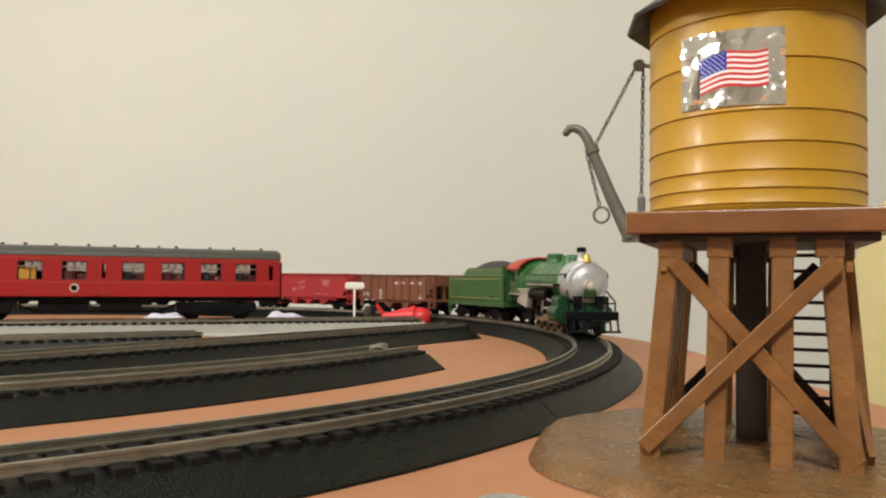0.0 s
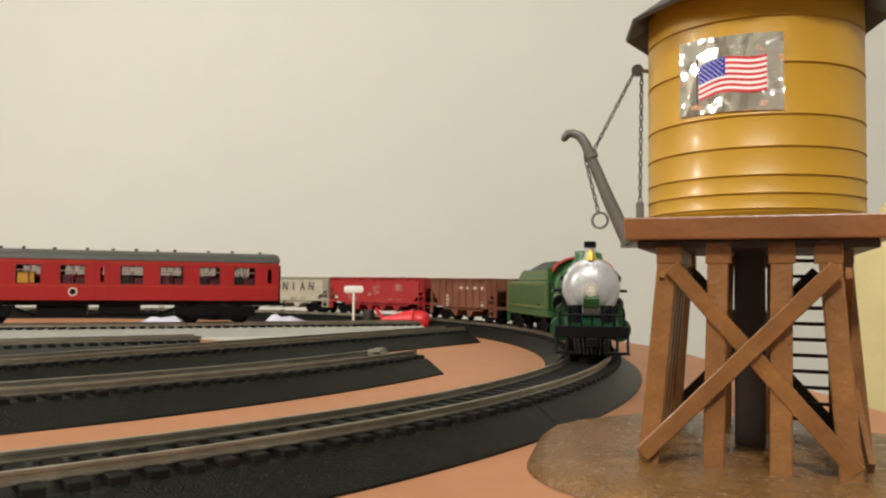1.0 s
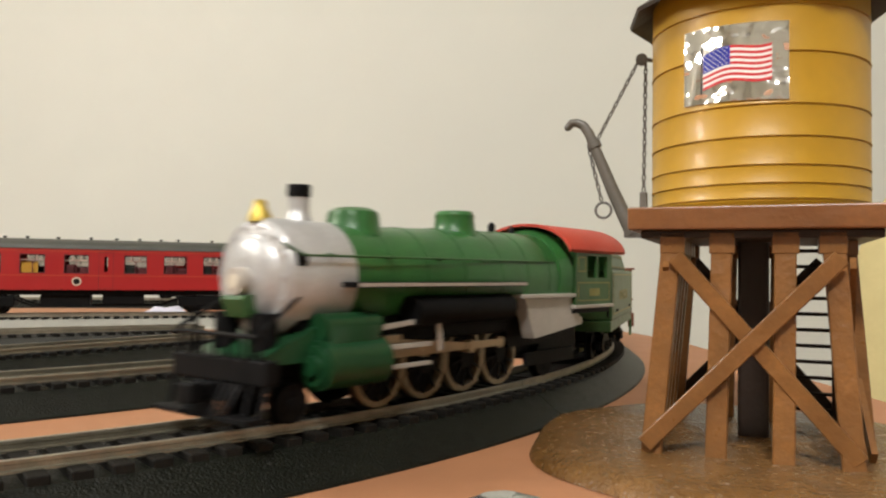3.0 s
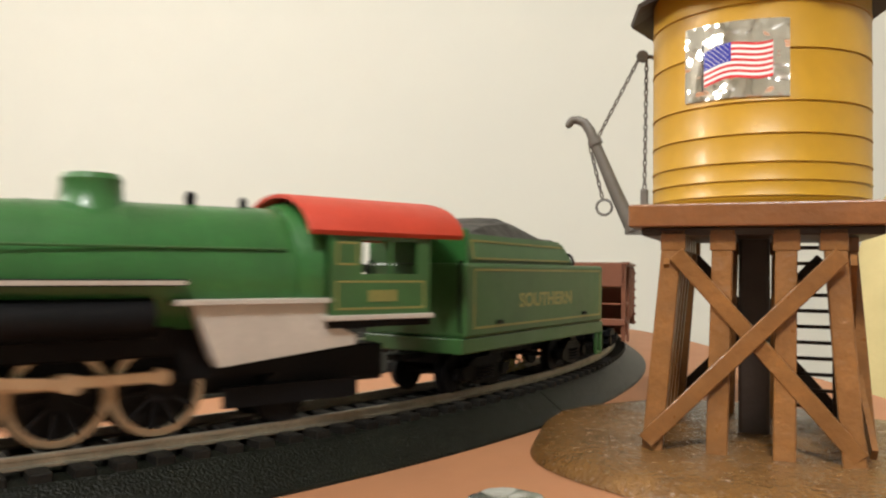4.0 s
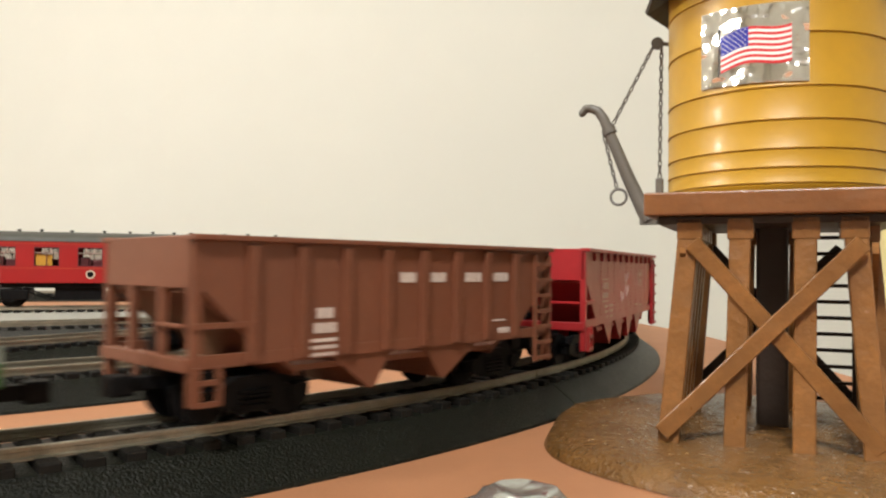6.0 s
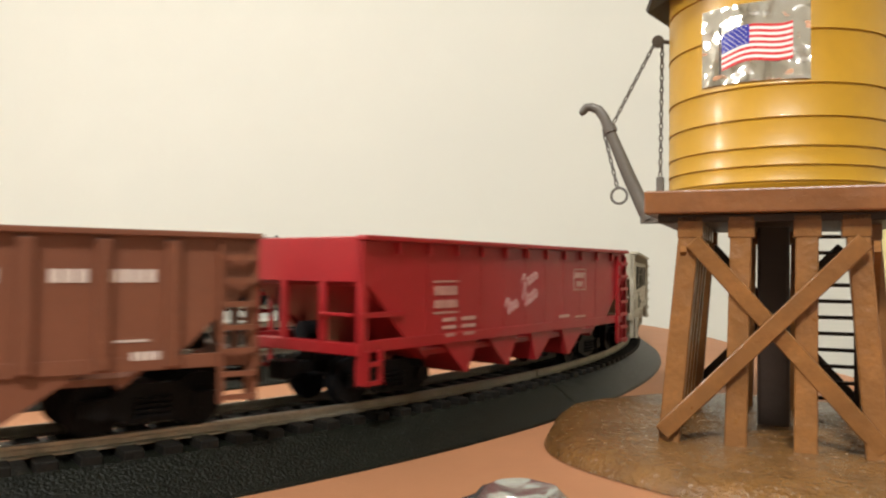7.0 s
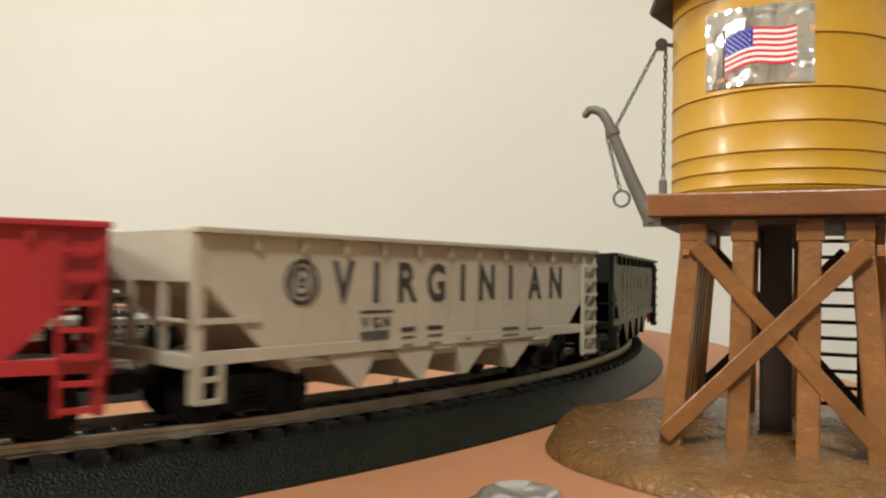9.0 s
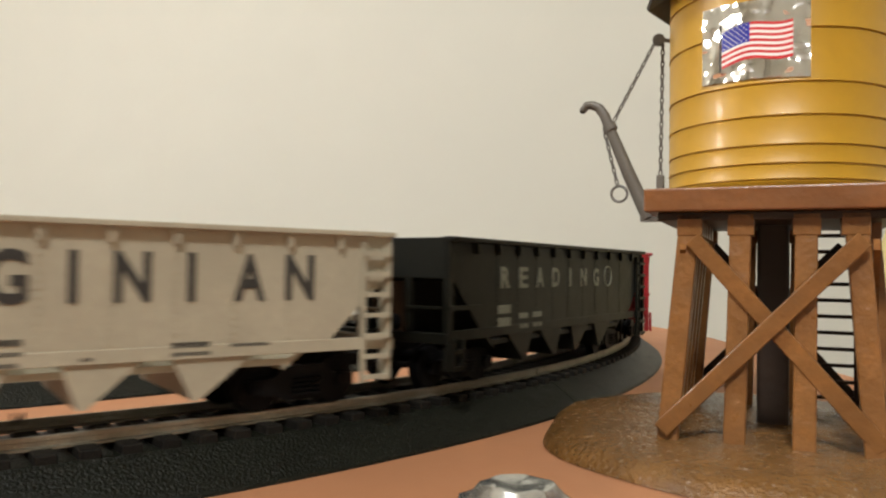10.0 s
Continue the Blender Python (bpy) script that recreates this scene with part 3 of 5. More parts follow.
def truck(parent, x, yaw=0.0, wb=19.0, r=5.2):
    """A four-wheeled truck with sprung side frames."""
    t = part("truck", box(B(), -3, 3, -10.5, 10.5, 6.4, 8.6, 0.3), BLACK, parent, "black sprung truck")
    t.matrix_local = mm(x, 0, 0, 0, 0, yaw)
    for s in (-1, 1):
        bm = B()
        y0, y1 = (10.8, 12.6) if s > 0 else (-12.6, -10.8)
        prism(bm, [(-wb / 2 - 3, 4.0), (-wb / 2 + 2, 3.6), (-4.5, 2.1), (4.5, 2.1), (wb / 2 - 2, 3.6), (wb / 2 + 3, 4.0), (wb / 2 + 3, 6.8), (wb / 2 - 2, 7.2), (4.5, 9.4), (-4.5, 9.4), (-wb / 2 + 2, 7.2), (-wb / 2 - 3, 6.8)], y0, y1)
        for bx in (-wb / 2, wb / 2):
            rod(bm, (bx, y0, 5.3), (bx, y1 + s * 0.7 if s > 0 else y1, 5.3), 1.9, seg=12)
            if s < 0:
                rod(bm, (bx, y0 - 0.7, 5.3), (bx, y0, 5.3), 1.9, seg=12)
        ys = 12.9 if s > 0 else -12.9
        for sx in (-2.4, 0, 2.4):
            for k in range(4):
                rod(bm, (sx, ys, 3.2 + k * 1.0), (sx, ys, 3.75 + k * 1.0), 1.0, 1.0, seg=8)
        part("side_frame", bm, BLACK, t)
    for sx in (-wb / 2, wb / 2):
        wheelset(t, sx, r, r)
    return t


def coupler(parent, x, s):
    bm = box(B(), min(x, x + s * 8), max(x, x + s * 8), -1.4, 1.4, 6.6, 9.2, 0.3)
    box(bm, x + s * 8 - 2.4, x + s * 8 + 2.4, -2.6, 2.4, 6.0, 9.8, 0.5)
    part("coupler", bm, BLACK, parent)


def hopper(name, label, paint, L, ribs, bays, yaw):
    """An open hopper car, L mm over its ends."""
    e = empty(name, Matrix(), label, "hopper car", "freight cars")
    h, w = L / 2, 16.6
    top, sill = 34.5, 12.3
    cut = h - 17.0
    for s in (-1, 1):
        y0, y1 = (w - 1.1, w) if s > 0 else (-w, -w + 1.1)
        bm = B()
        prism(bm, [(-h + 0.2, top), (h - 0.2, top), (h - 0.2, 25.6), (h - 2.4, 25.6), (cut, sill), (-cut, sill), (-h + 2.4, 25.6), (-h + 0.2, 25.6)], y0, y1)
        sd = part("side_sheet", bm, paint, e)
        if ribs == "full":
            n = 8
            for i in range(n):
                x = -39.9 + 11.9 * i
                bm = box(B(), x - 1.3, x + 1.3, (w if s > 0 else -w - 1.1), (w + 1.1 if s > 0 else -w), (sill if abs(x) < h - 12 else 25), top - 0.6, 0.2)
                part("rib", bm, paint, sd)
        else:
            n = 11
            for i in range(n):
                x = -57.5 + 11.5 * i
                part("rib", prism(B(), [(x - 0.7, top), (x + 0.7, top), (x + 0.4, top - 2.6), (x - 0.4, top - 2.6)], *sorted((s * (w - 0.2), s * (w + 0.9)))), paint, sd)
        bm = B()
        for i in range(n if ribs != "full" else 0):
            x = -57.5 + 11.5 * i
            if abs(x) > cut:
                continue
            for k in range(15):
                box(bm, x - 0.38, x + 0.38, (w - 0.1 if s > 0 else -w - 0.14), (w + 0.14 if s > 0 else -w + 0.1), sill + 2.4 + k * 1.35, sill + 3.0 + k * 1.35)
        if ribs == "full":
            for i in range(n):
                x = -39.9 + 11.9 * i
                for k in range(15):
                    for dx in (-0.9, 0.9):
                        z = sill + 1.2 + k * 1.5
                        if abs(x) < h - 12 or z > 25:
                            box(bm, x + dx - 0.2, x + dx + 0.2, (w + 1.0 if s > 0 else -w - 1.25), (w + 1.25 if s > 0 else -w - 1.0), z, z + 0.45)
        if bm.verts:
            tagged(part("rivets", bm, paint, sd), kind="stuff")
        else:
            bm.free()
        part("top_chord", box(B(), -h - 0.3, h + 0.3, (w - 1.4 if s > 0 else -w - 1.5), (w + 1.5 if s > 0 else -w + 1.4), top, top + 1.1, 0.25), paint, sd)
        part("side_sill", box(B(), -h, h, (w - 0.9 if s > 0 else -w - 0.14), (w + 0.14 if s > 0 else -w + 0.9), sill - 0.5, sill + 1.9, 0.1), paint, sd)
        for k in (-1, 1):
            xe = k * h
            bm = B()
            xa, xb = min(xe, xe - k * 2.2), max(xe, xe - k * 2.2)
            box(bm, xa, xb, (w - 1.4 if s > 0 else -w - 0.2), (w + 0.2 if s > 0 else -w + 1.4), sill - 7, top, 0.2)
            part("corner_post", bm, paint, e)
            ld = B()
            x0, x1 = (xe - k * 1.0, xe - k * 7.4)
            ya = s * (w + 1.0)
            if (k < 0) == (s > 0):
                for xx in (x0, x1):
                    box(ld, xx - 0.45, xx + 0.45, min(ya, ya - s * 0.9), max(ya, ya - s * 0.9), sill - 7, top - 1)
                for i in range(7):
                    z = sill - 6.4 + i * (top - sill + 5) / 6.6
                    box(ld, min(x0, x1), max(x0, x1), min(ya, ya + s * 0.7), max(ya, ya + s * 0.7), z, z + 0.9)
                part("ladder", ld, paint, e)
            else:
                for z in (sill + 6.6,):
                    box(ld, min(xe - k * 14, xe), max(xe - k * 14, xe), s * (w + 0.1) - 0.5, s * (w + 0.1) + 0.5, z, z + 1.0)
                for xx in (x0, x1 + k * 2.0):
                    box(ld, xx - 0.5, xx + 0.5, ya - 0.5, ya + 0.3, sill - 7, sill)
                for z in (sill - 7, sill - 3.2):
                    box(ld, min(x0, x1 + k * 2), max(x0, x1 + k * 2), ya - 0.5, ya + 0.3, z, z + 0.9)
                part("step_and_grab", ld, paint, e)
    for k in (-1, 1):
        a, b = k * (h - 1.0), k * (h - 25.0)
        bm = B()
        prism(bm, [(a, 26.4), (a, 25.2), (b, 8.6), (b, 9.9)], -w + 1.1, w - 1.1)
        part("slope_sheet", bm, paint, e)
        xa, xb = sorted((k * h, k * (h - 1.2)))
        bm = box(B(), xa, xb, -w, w, 26.0, top + 0.9, 0.2)
        part("end_sheet", bm, paint, e)
        part("end_sill", box(B(), xa - 0.8, xb + 0.8, -w, w, sill - 1.0, sill + 1.4, 0.2), paint, e)
        for yy in (-5.8, 5.8):
            part("end_post", box(B(), xa, xb, yy - 0.8, yy + 0.8, sill, 26.2), paint, e)
        for z in (19.4,):
            part("grab_iron", rod(B(), (k * (h + 0.6), 6, z), (k * (h + 0.6), 15, z), 0.4, seg=6), paint, e)
        bm = rod(B(), (k * (h - 2.2), -9, 17), (k * (h - 2.2), -9, 34), 0.5, seg=8)
        rod(bm, (k * (h - 9), -4, 15), (k * (h - 4), -4, 15), 2.2, seg=14)
        part("brake_gear", bm, BLACK, e)
        coupler(e, k * (h - 3), k)
    # bays
    bm = box(B(), -h + 24, h - 24, -w + 1.2, w - 1.2, 9.6, 10.8)
    part("floor", bm, paint, e)
    teeth = [(24, 11.5, 5), (-5, -12, -26)] if bays == 2 else [(40, 29, 23.5), (20, 9, 3.5), (-3.5, -7.5, -18.5), (-22.5, -27.5, -39.5)]
    for a, tip, b in teeth:
        part("hopper_bay", prism(B(), [(a, sill + 0.3), (b, sill + 0.3), (tip - 0.7, 4.4), (tip + 0.7, 4.4)], -w + 1.2, w - 0.4), paint, e)
    part("centre_sill", box(B(), -h + 2, h - 2, -2.2, 2.2, 8.8, 11.2), BLACK, e)
    for k in (-1, 1):
        truck(e, k * (h - 19), -k * yaw)
    return e


def both_sides(e, make):
    """Makes lettering on the outer side, and the same again on the inner side."""
    old = set(e.children)
    make()
    turn = Matrix.Rotation(math.pi, 4, "Z")
    for c in [c for c in e.children if c not in old]:
        d = c.copy()
        scene.collection.objects.link(d)
        d.matrix_local = turn @ c.matrix_local
        for g in c.children:
            k = g.copy()
            scene.collection.objects.link(k)
            k.parent = d


def red_marks(e, w, h):
    """Lettering of the red car: a framed emblem, a slanted script and number lines."""
    bars("number_lettering", [(43.4, 33.6, 22.9, 25.0), (43.4, 33.6, 20.0, 21.8)], LETTER_DIM, e, w)
    for z in (25.8, 18.7):
        part("number_rule", box(B(), 33.3, 43.7, w - 0.03, w + 0.1, z, z + 0.45), LETTER_DIM, e)
    bars("data_lettering", [(40, 34.3, 16.8, 17.7), (40, 34.3, 15.1, 15.9), (39, 35, 13.3, 14.1), (31.8, 25.7, 16.8, 17.7), (31.8, 25.7, 15.1, 15.9), (31, 26, 13.3, 14.1), (-20.3, -27, 15.2, 16.0), (-31, -38.2, 14.8, 15.4)], LETTER_DIM, e, w)
    for x0, z0, x1, z1, n_, tall in ((10.4, 16.9, 4.4, 18.9, 3, 2.7), (1.8, 23.4, -6.6, 26.4, 4, 2.5), (1.2, 18.4, -6.4, 21.2, 4, 3.0)):
        pts = []
        for k in range(n_ * 8 + 1):
            u = k / (n_ * 8)
            a = 2 * math.pi * u * n_
            lift = tall * (1.7 if u < 1 / n_ else 1.0)
            pts.append((x0 + (x1 - x0) * u + 0.7 * math.cos(a) - 0.3 * math.sin(a), w + 0.04, z0 + (z1 - z0) * u + lift * (0.5 + 0.5 * math.sin(a))))
        part("script_emblem", tube(B(), pts, 0.16, 5), SCRIPT, e, "slanted pale script")
    bm = frame_ring(B(), -38.4, -29.8, 22.9, 29.3, 0.42, w - 0.03, w + 0.1)
    part("emblem_frame", bm, LETTER_DIM, e)
    bars("emblem_lettering", [(-30.8, -37.4, 26.6, 28.2), (-31.8, -36.4, 24.0, 25.6)], LETTER_DIM, e, w)


def spaced(e, text, xs, height, width, z, y, material):
    """Capitals set one by one at the places xs."""
    for ch, x in zip(text, xs):
        lettering("letter", ch, height, x, z, y + 0.1, material, e, width=width * (0.24 if ch == "I" else 1.0), bold=0.03)


def grey_marks(e, w, h):
    spaced(e, "VIRGINIAN", (34.8, 25.0, 15.2, 4.6, -5.4, -15.4, -26.0, -37.6, -48.4), 8.3, 6.4, 22.2, w, LETTER_BLACK)
    em = part("round_emblem", torus(B(), (46.0, w, 26.2), 4.0, 0.45), LETTER_BLACK, e, "ringed black emblem")
    part("inner_ring", torus(B(), (46.0, w, 26.2), 2.6, 0.35), LETTER_BLACK, em)
    part("emblem_centre", box(B(), 44.9, 47.1, w - 0.03, w + 0.1, 25.0, 27.4), LETTER_BLACK, em)
    for z in (19.7, 12.8):
        part("number_rule", box(B(), 19.6, 29.6, w - 0.03, w + 0.12, z, z + 0.6), LETTER_BLACK, e)
    spaced(e, "VGN", (28.2, 24.9, 21.6), 2.2, 2.2, 16.7, w, LETTER_BLACK)
    bars("number_lettering", [(29.2, 20.4, 13.9, 16.0)], LETTER_BLACK, e, w)
    bars("data_lettering", [(16.6, 12, 15.4, 16.4), (16.6, 12, 13.7, 14.4), (16, 12.6, 12.0, 12.7), (7.6, 2, 15.4, 16.4), (7.6, 2, 13.7, 14.4), (7, 2.6, 12.0, 12.7), (-22.6, -30, 13.8, 14.8), (-22.6, -30, 12.4, 13.1), (-34, -42, 13.6, 14.2), (-7, -9, 12.4, 13.0)], LETTER_BLACK, e, w)


def black_marks(e, w, h):
    spaced(e, "READING", [42.4 - 10.9 * i for i in range(7)], 5.2, 5.0, 23.8, w, LETTER_GREY)
    bars("number_lettering", [(46, 38.4, 17.2, 19.4), (46, 38.4, 14.0, 16.2), (33.4, 28, 15.6, 17.0), (33.4, 28, 13.0, 14.2), (25, 19, 15.6, 17.0), (25, 19, 13.0, 14.2)], LETTER_GREY, e, w)
    part("round_emblem", torus(B(), (-34, w, 26.6), 3.2, 0.3), LETTER_GREY, e)


def brown_marks(e, w, h):
    y = w + 0.02
    bars("name_lettering", [(3.2, -2.2, 26.7, 28.9), (-5.0, -12.6, 26.7, 28.9), (-19.7, -26.3, 26.7, 28.9), (-29.4, -37.5, 26.7, 28.9)], LETTER_WHITE, e, y)
    bars("number_lettering", [(27.3, 22.6, 19.7, 21.8), (28.0, 21.8, 16.8, 18.8)], LETTER_WHITE, e, y)
    bars("data_lettering", [(29, 22, 15.0, 15.7), (29, 22, 13.6, 14.3), (29, 22, 12.2, 12.9), (-30.2, -36, 16.7, 17.1), (-33, -38.2, 13.6, 15.0)], LETTER_WHITE, e, y)


def locomotive():
    """A green steam engine with eight driving wheels; x = 79 - distance from the pilot's front."""
    e = empty("steam_locomotive", Matrix(), "green model steam locomotive with silver smokebox and red cab roof", "locomotive")
    bx = 29.9

    def along(b0, b1, prof, seg=36, z=bx):
        """Turned about the boiler's line: prof of (distance from front, radius)."""
        return lathe(B(), [(r, -b) for b, r in prof], seg, Matrix.Translation((79, 0, z)) @ Matrix.Rotation(radians(90), 4, "Y"))
    part("smokebox", along(0, 0, [(14.5, 10.2), (15.2, 12.0), (16.2, 12.6), (35, 12.6)]), SILVER, e, "silver smokebox", True)
    door = part("smokebox_door", along(0, 0, [(12.2, 3.5), (12.8, 7.2), (14.0, 8.8), (14.6, 9.2)]), SILVER, e, "round silver smokebox door", True)
    bm = B()
    for k in range(14):
        a = 2 * math.pi * k / 14
        rod(bm, (79 - 14.9, 10.4 * math.cos(a), bx + 10.4 * math.sin(a)), (79 - 14.2, 10.4 * math.cos(a), bx + 10.4 * math.sin(a)), 0.5, seg=6)
    part("bolts", bm, SILVER, door)
    for ring, b in ((11.0, 15.0), (8.4, 14.2)):
        bm = torus(B(), (0, 0, 0), ring, 0.45, 40, 8)
        bmesh.ops.transform(bm, matrix=Matrix.Translation((79 - b, 0, bx)) @ Matrix.Rotation(radians(90), 4, "Z"), verts=bm.verts)
        part("door_ring", bm, SILVER, door, "", True)
    part("headlight_ring", rod(B(), (79 - 12.5, 0, bx - 1.0), (79 - 9.4, 0, bx - 1.0), 3.0, 2.8, 20), SILVER_DULL, door, "dull silver headlight casing", True)
    part("headlight", rod(B(), (79 - 9.8, 0, bx - 1.0), (79 - 9.1, 0, bx - 1.0), 1.7, 1.5, 18), CREAM, door, "pale headlight lens", True)
    bm = prism(B(), [(79 - 13.0, bx - 3.6), (79 - 9.6, bx - 3.8), (79 - 9.0, bx - 4.6), (79 - 10.5, bx - 8.2), (79 - 13.6, bx - 8.8)], -3.4, 3.4)
    part("headlight_bracket", bm, GREEN_DULL, door, "green headlight bracket")
    part("boiler", along(0, 0, [(35, 12.2), (62, 12.6), (92, 13.6), (130, 14.0)]), GREEN, e, "green boiler barrel", True)
    for b, br in ((48, 12.5), (62, 12.75), (78, 13.3), (96, 13.8), (110, 13.95), (123, 14.08)):
        bm = B()
        bmesh.ops.create_cone(bm, cap_ends=True, segments=36, radius1=br, radius2=br, depth=0.9, matrix=Matrix.Translation((79 - b, 0, bx)) @ Matrix.Rotation(radians(90), 4, "Y"))
        part("boiler_band", bm, GREEN, e, "", True)

    def upright(name, b, prof, material, label="", seg=28):
        return part(name, lathe(B(), prof, seg, Matrix.Translation((79 - b, 0, 0))), material, e, label, True)
    st = upright("smokestack", 28, [(4.0, 41.0), (2.8, 43), (2.3, 45), (2.5, 47.6)], SILVER, "silver smokestack with black rim")
    part("stack_rim", lathe(B(), [(2.6, 47.4), (2.8, 48.2), (2.7, 50.2), (1.9, 50.2)], 24, Matrix.Translation((79 - 28, 0, 0))), BLACK, st, "", True)
    upright("sand_dome", 46.5, [(8.0, 39.6), (6.9, 41.4), (6.6, 44), (6.2, 45.4), (4.6, 46.3), (0.5, 46.7)], GREEN, "green sand dome")
    upright("steam_dome", 90, [(7.4, 41.2), (6.2, 43), (5.7, 46.2), (5.9, 47.2), (5.2, 48.3), (0.5, 48.7)], GREEN, "green steam dome")
    upright("turret", 110, [(1.6, 42.4), (1.1, 43.6), (1.2, 45.6), (0.5, 46.4)], BLACK)
    upright("whistle", 122, [(1.3, 42.6), (0.9, 44), (0.9, 45.2), (0.3, 46)], BLACK)
    bell = upright("bell", 16.5, [(2.7, 41.4), (2.5, 42.8), (1.6, 44.4), (1.4, 45.8), (0.5, 46.2)], BRASS, "gold-painted bell")
    part("bell_bracket", box(B(), 79 - 17.2, 79 - 15.8, -3.0, 3.0, 39.8, 41.2, 0.2), BRASS, bell)
    # frame, running boards
    part("frame", box(B(), 79 - 156, 79 - 12, -6, 6, 6.5, 14.5, 0.4), BLACK, e)
    part("firebox_underside", prism(B(), [(79 - 102, 20), (79 - 134, 20), (79 - 134, 10), (79 - 106, 10)], -9, 9), BLACK, e)
    part("boiler_saddle", box(B(), 79 - 104, 79 - 20, -9.5, 9.5, 14.5, 21, 0.5), BLACK, e)
    for s in (-1, 1):
        ya, yb = sorted((s * 10.5, s * 16.6))
        rb = part("running_board", box(B(), 79 - 104, 79 - 30, ya, yb, 27.8, 29.0, 0.2), BLACK, e, "black running board with silver edge")
        part("edge_strip", box(B(), 79 - 103.6, 79 - 31, s * 16.75 - 0.15, s * 16.75 + 0.15, 28.0, 28.8), SILVER_DULL, rb)
        part("rear_running_board", box(B(), 79 - 136, 79 - 102, ya, yb, 24.2, 25.3, 0.2), SILVER_DULL, e)
        bm = B()
        prism(bm, [(79 - 105.5, 24.2), (79 - 135, 24.2), (79 - 136.5, 20.0), (79 - 142.5, 17.5), (79 - 142.5, 15.6), (79 - 111, 12.6), (79 - 110, 14.2)], *sorted((s * 11.0, s * 15.2)))
        part("firebox_side", bm, SILVER_DULL, e, "dull silver ash pan side")
        bm = B()
        rod(bm, (79 - 53.05, s * 13.4, 22), (79 - 98, s * 13.4, 22), 3.6, seg=16)
        part("air_reservoir", bm, BLACK, e, "", True)
        # cylinder
        bm = rod(B(), (79 - 42, s * 12.6, 11.8), (79 - 22, s * 12.6, 11.8), 5.2, seg=24)
        rod(bm, (79 - 41, s * 12.2, 19.5), (79 - 23, s * 12.2, 19.5), 3.0, seg=20)
        box(bm, 79 - 40, 79 - 24, *sorted((s * 7.5, s * 15.2)), 12, 20, 0.4)
        # Cylinder's shade comes from the darker green.
        cy = part("cylinder", bm, GREEN_SHADED, e, "green cylinder block with shade in its colour", True)
        bm = rod(B(), (79 - 22, s * 12.6, 11.8), (79 - 21.2, s * 12.6, 11.8), 4.2, seg=20)
        rod(bm, (79 - 21.2, s * 12.6, 11.8), (79 - 20.2, s * 12.6, 11.8), 2.2, seg=16)
        part("cylinder_cover", bm, GREEN_SHADED, cy)
        # slide bars and valve gear that stay put
        bm = box(B(), 79 - 59.95, 79 - 42, s * 14.4 - 0.7, s * 14.4 + 0.7, 13.8, 14.8)
        box(bm, 79 - 59.95, 79 - 42, s * 14.4 - 0.7, s * 14.4 + 0.7, 9.4, 10.2)
        bar(bm, (79 - 64.55, s * 14.6, 20.5), (79 - 40, s * 14.6, 18.8), 1.1, 0.7)
        bar(bm, (79 - 62.25, s * 14.9, 22), (79 - 63.98, s * 14.9, 12.5), 1.4, 0.7, up=(1, 0, 0))
        part("slide_bars", bm, SILVER_DULL, e)
        bm = B()
        tube(bm, [(79 - 14, s * 10.2, bx + 7), (79 - 18, s * 13.0, bx + 4.5), (79 - 126, s * 13.4, bx + 5.0)], 0.26, 6)
        for b in (26, 46, 66, 86, 106):
            rod(bm, (79 - b, s * 11.5, bx + 4.7), (79 - b, s * 13.3, bx + 4.7), 0.45, seg=6)
        part("handrail", bm, GREEN_DULL, e)
        bm = rod(B(), (79 - 19, s * 11.5, bx + 3.5), (79 - 16.5, s * 11.5, bx + 3.5), 1.5, seg=12)
        part("marker_lamp", bm, BLACK, e)
        # cab side with two window panes
        y0, y1 = sorted((s * 15.6, s * 16.6))
        bm = B()
        for x0, x1, z0, z1 in ((135, 162, 21.6, 30.2), (135, 143.2, 30.2, 39), (158.5, 162, 30.2, 39), (135, 162, 37.2, 40)):
            box(bm, 79 - x1, 79 - x0, y0, y1, z0, z1)
        cs = part("cab_side", bm, GREEN_DULL, e, "dull green cab side with gold lining")
        part("window_post", box(B(), 79 - 151.4, 79 - 150.4, y0, y1, 30.2, 37.2), GREEN_DULL, cs)
        part("cab_sill", box(B(), 79 - 163, 79 - 134, *sorted((s * 15.0, s * 17.3)), 20.6, 21.7, 0.2), SILVER_DULL, cs)
        bm = B()
        for x0, x1, z0, z1 in ((136.5, 160.5, 22.8, 23.2), (136.5, 160.5, 28.4, 28.8), (136.5, 136.9, 22.8, 28.8), (160.1, 160.5, 22.8, 28.8), (136.5, 142, 32, 32.4), (136.5, 142, 36.4, 36.8), (136.5, 136.9, 32, 36.8), (141.6, 142, 32, 36.8)):
            box(bm, 79 - x1, 79 - x0, *sorted((s * 16.55, s * 16.7)), z0, z1)
        part("gold_lining", bm, GOLD, cs)
        if s > 0:
            bars("cab_lettering", [(79 - 145, 79 - 153, 24.4, 26.8)], GOLD, cs, 16.62)
    # cab front, back and roof
    bm = B()
    arc = [(17.4 * math.sin(radians(a)), 38.5 + 8.3 * math.cos(radians(a)) - 0.2) for a in range(-78, 79, 12)]
    pts = [(-16, 22)] + [(y, z) for y, z in arc] + [(16, 22)]
    lo = [bm.verts.new((79 - 136.2, y, z)) for y, z in pts]
    hi = [bm.verts.new((79 - 135.2, y, z)) for y, z in pts]
    bm.faces.new(lo), bm.faces.new(hi[::-1])
    for i in range(len(pts)):
        j = (i + 1) % len(pts)
        bm.faces.new((lo[i], hi[i], hi[j], lo[j]))
    part("cab_front", bm, GREEN, e, "green cab front wall")
    bm = B()
    ro = [(18.0 * math.sin(radians(a)), 38.0 + 9.2 * math.cos(radians(a))) for a in range(-84, 85, 8)]
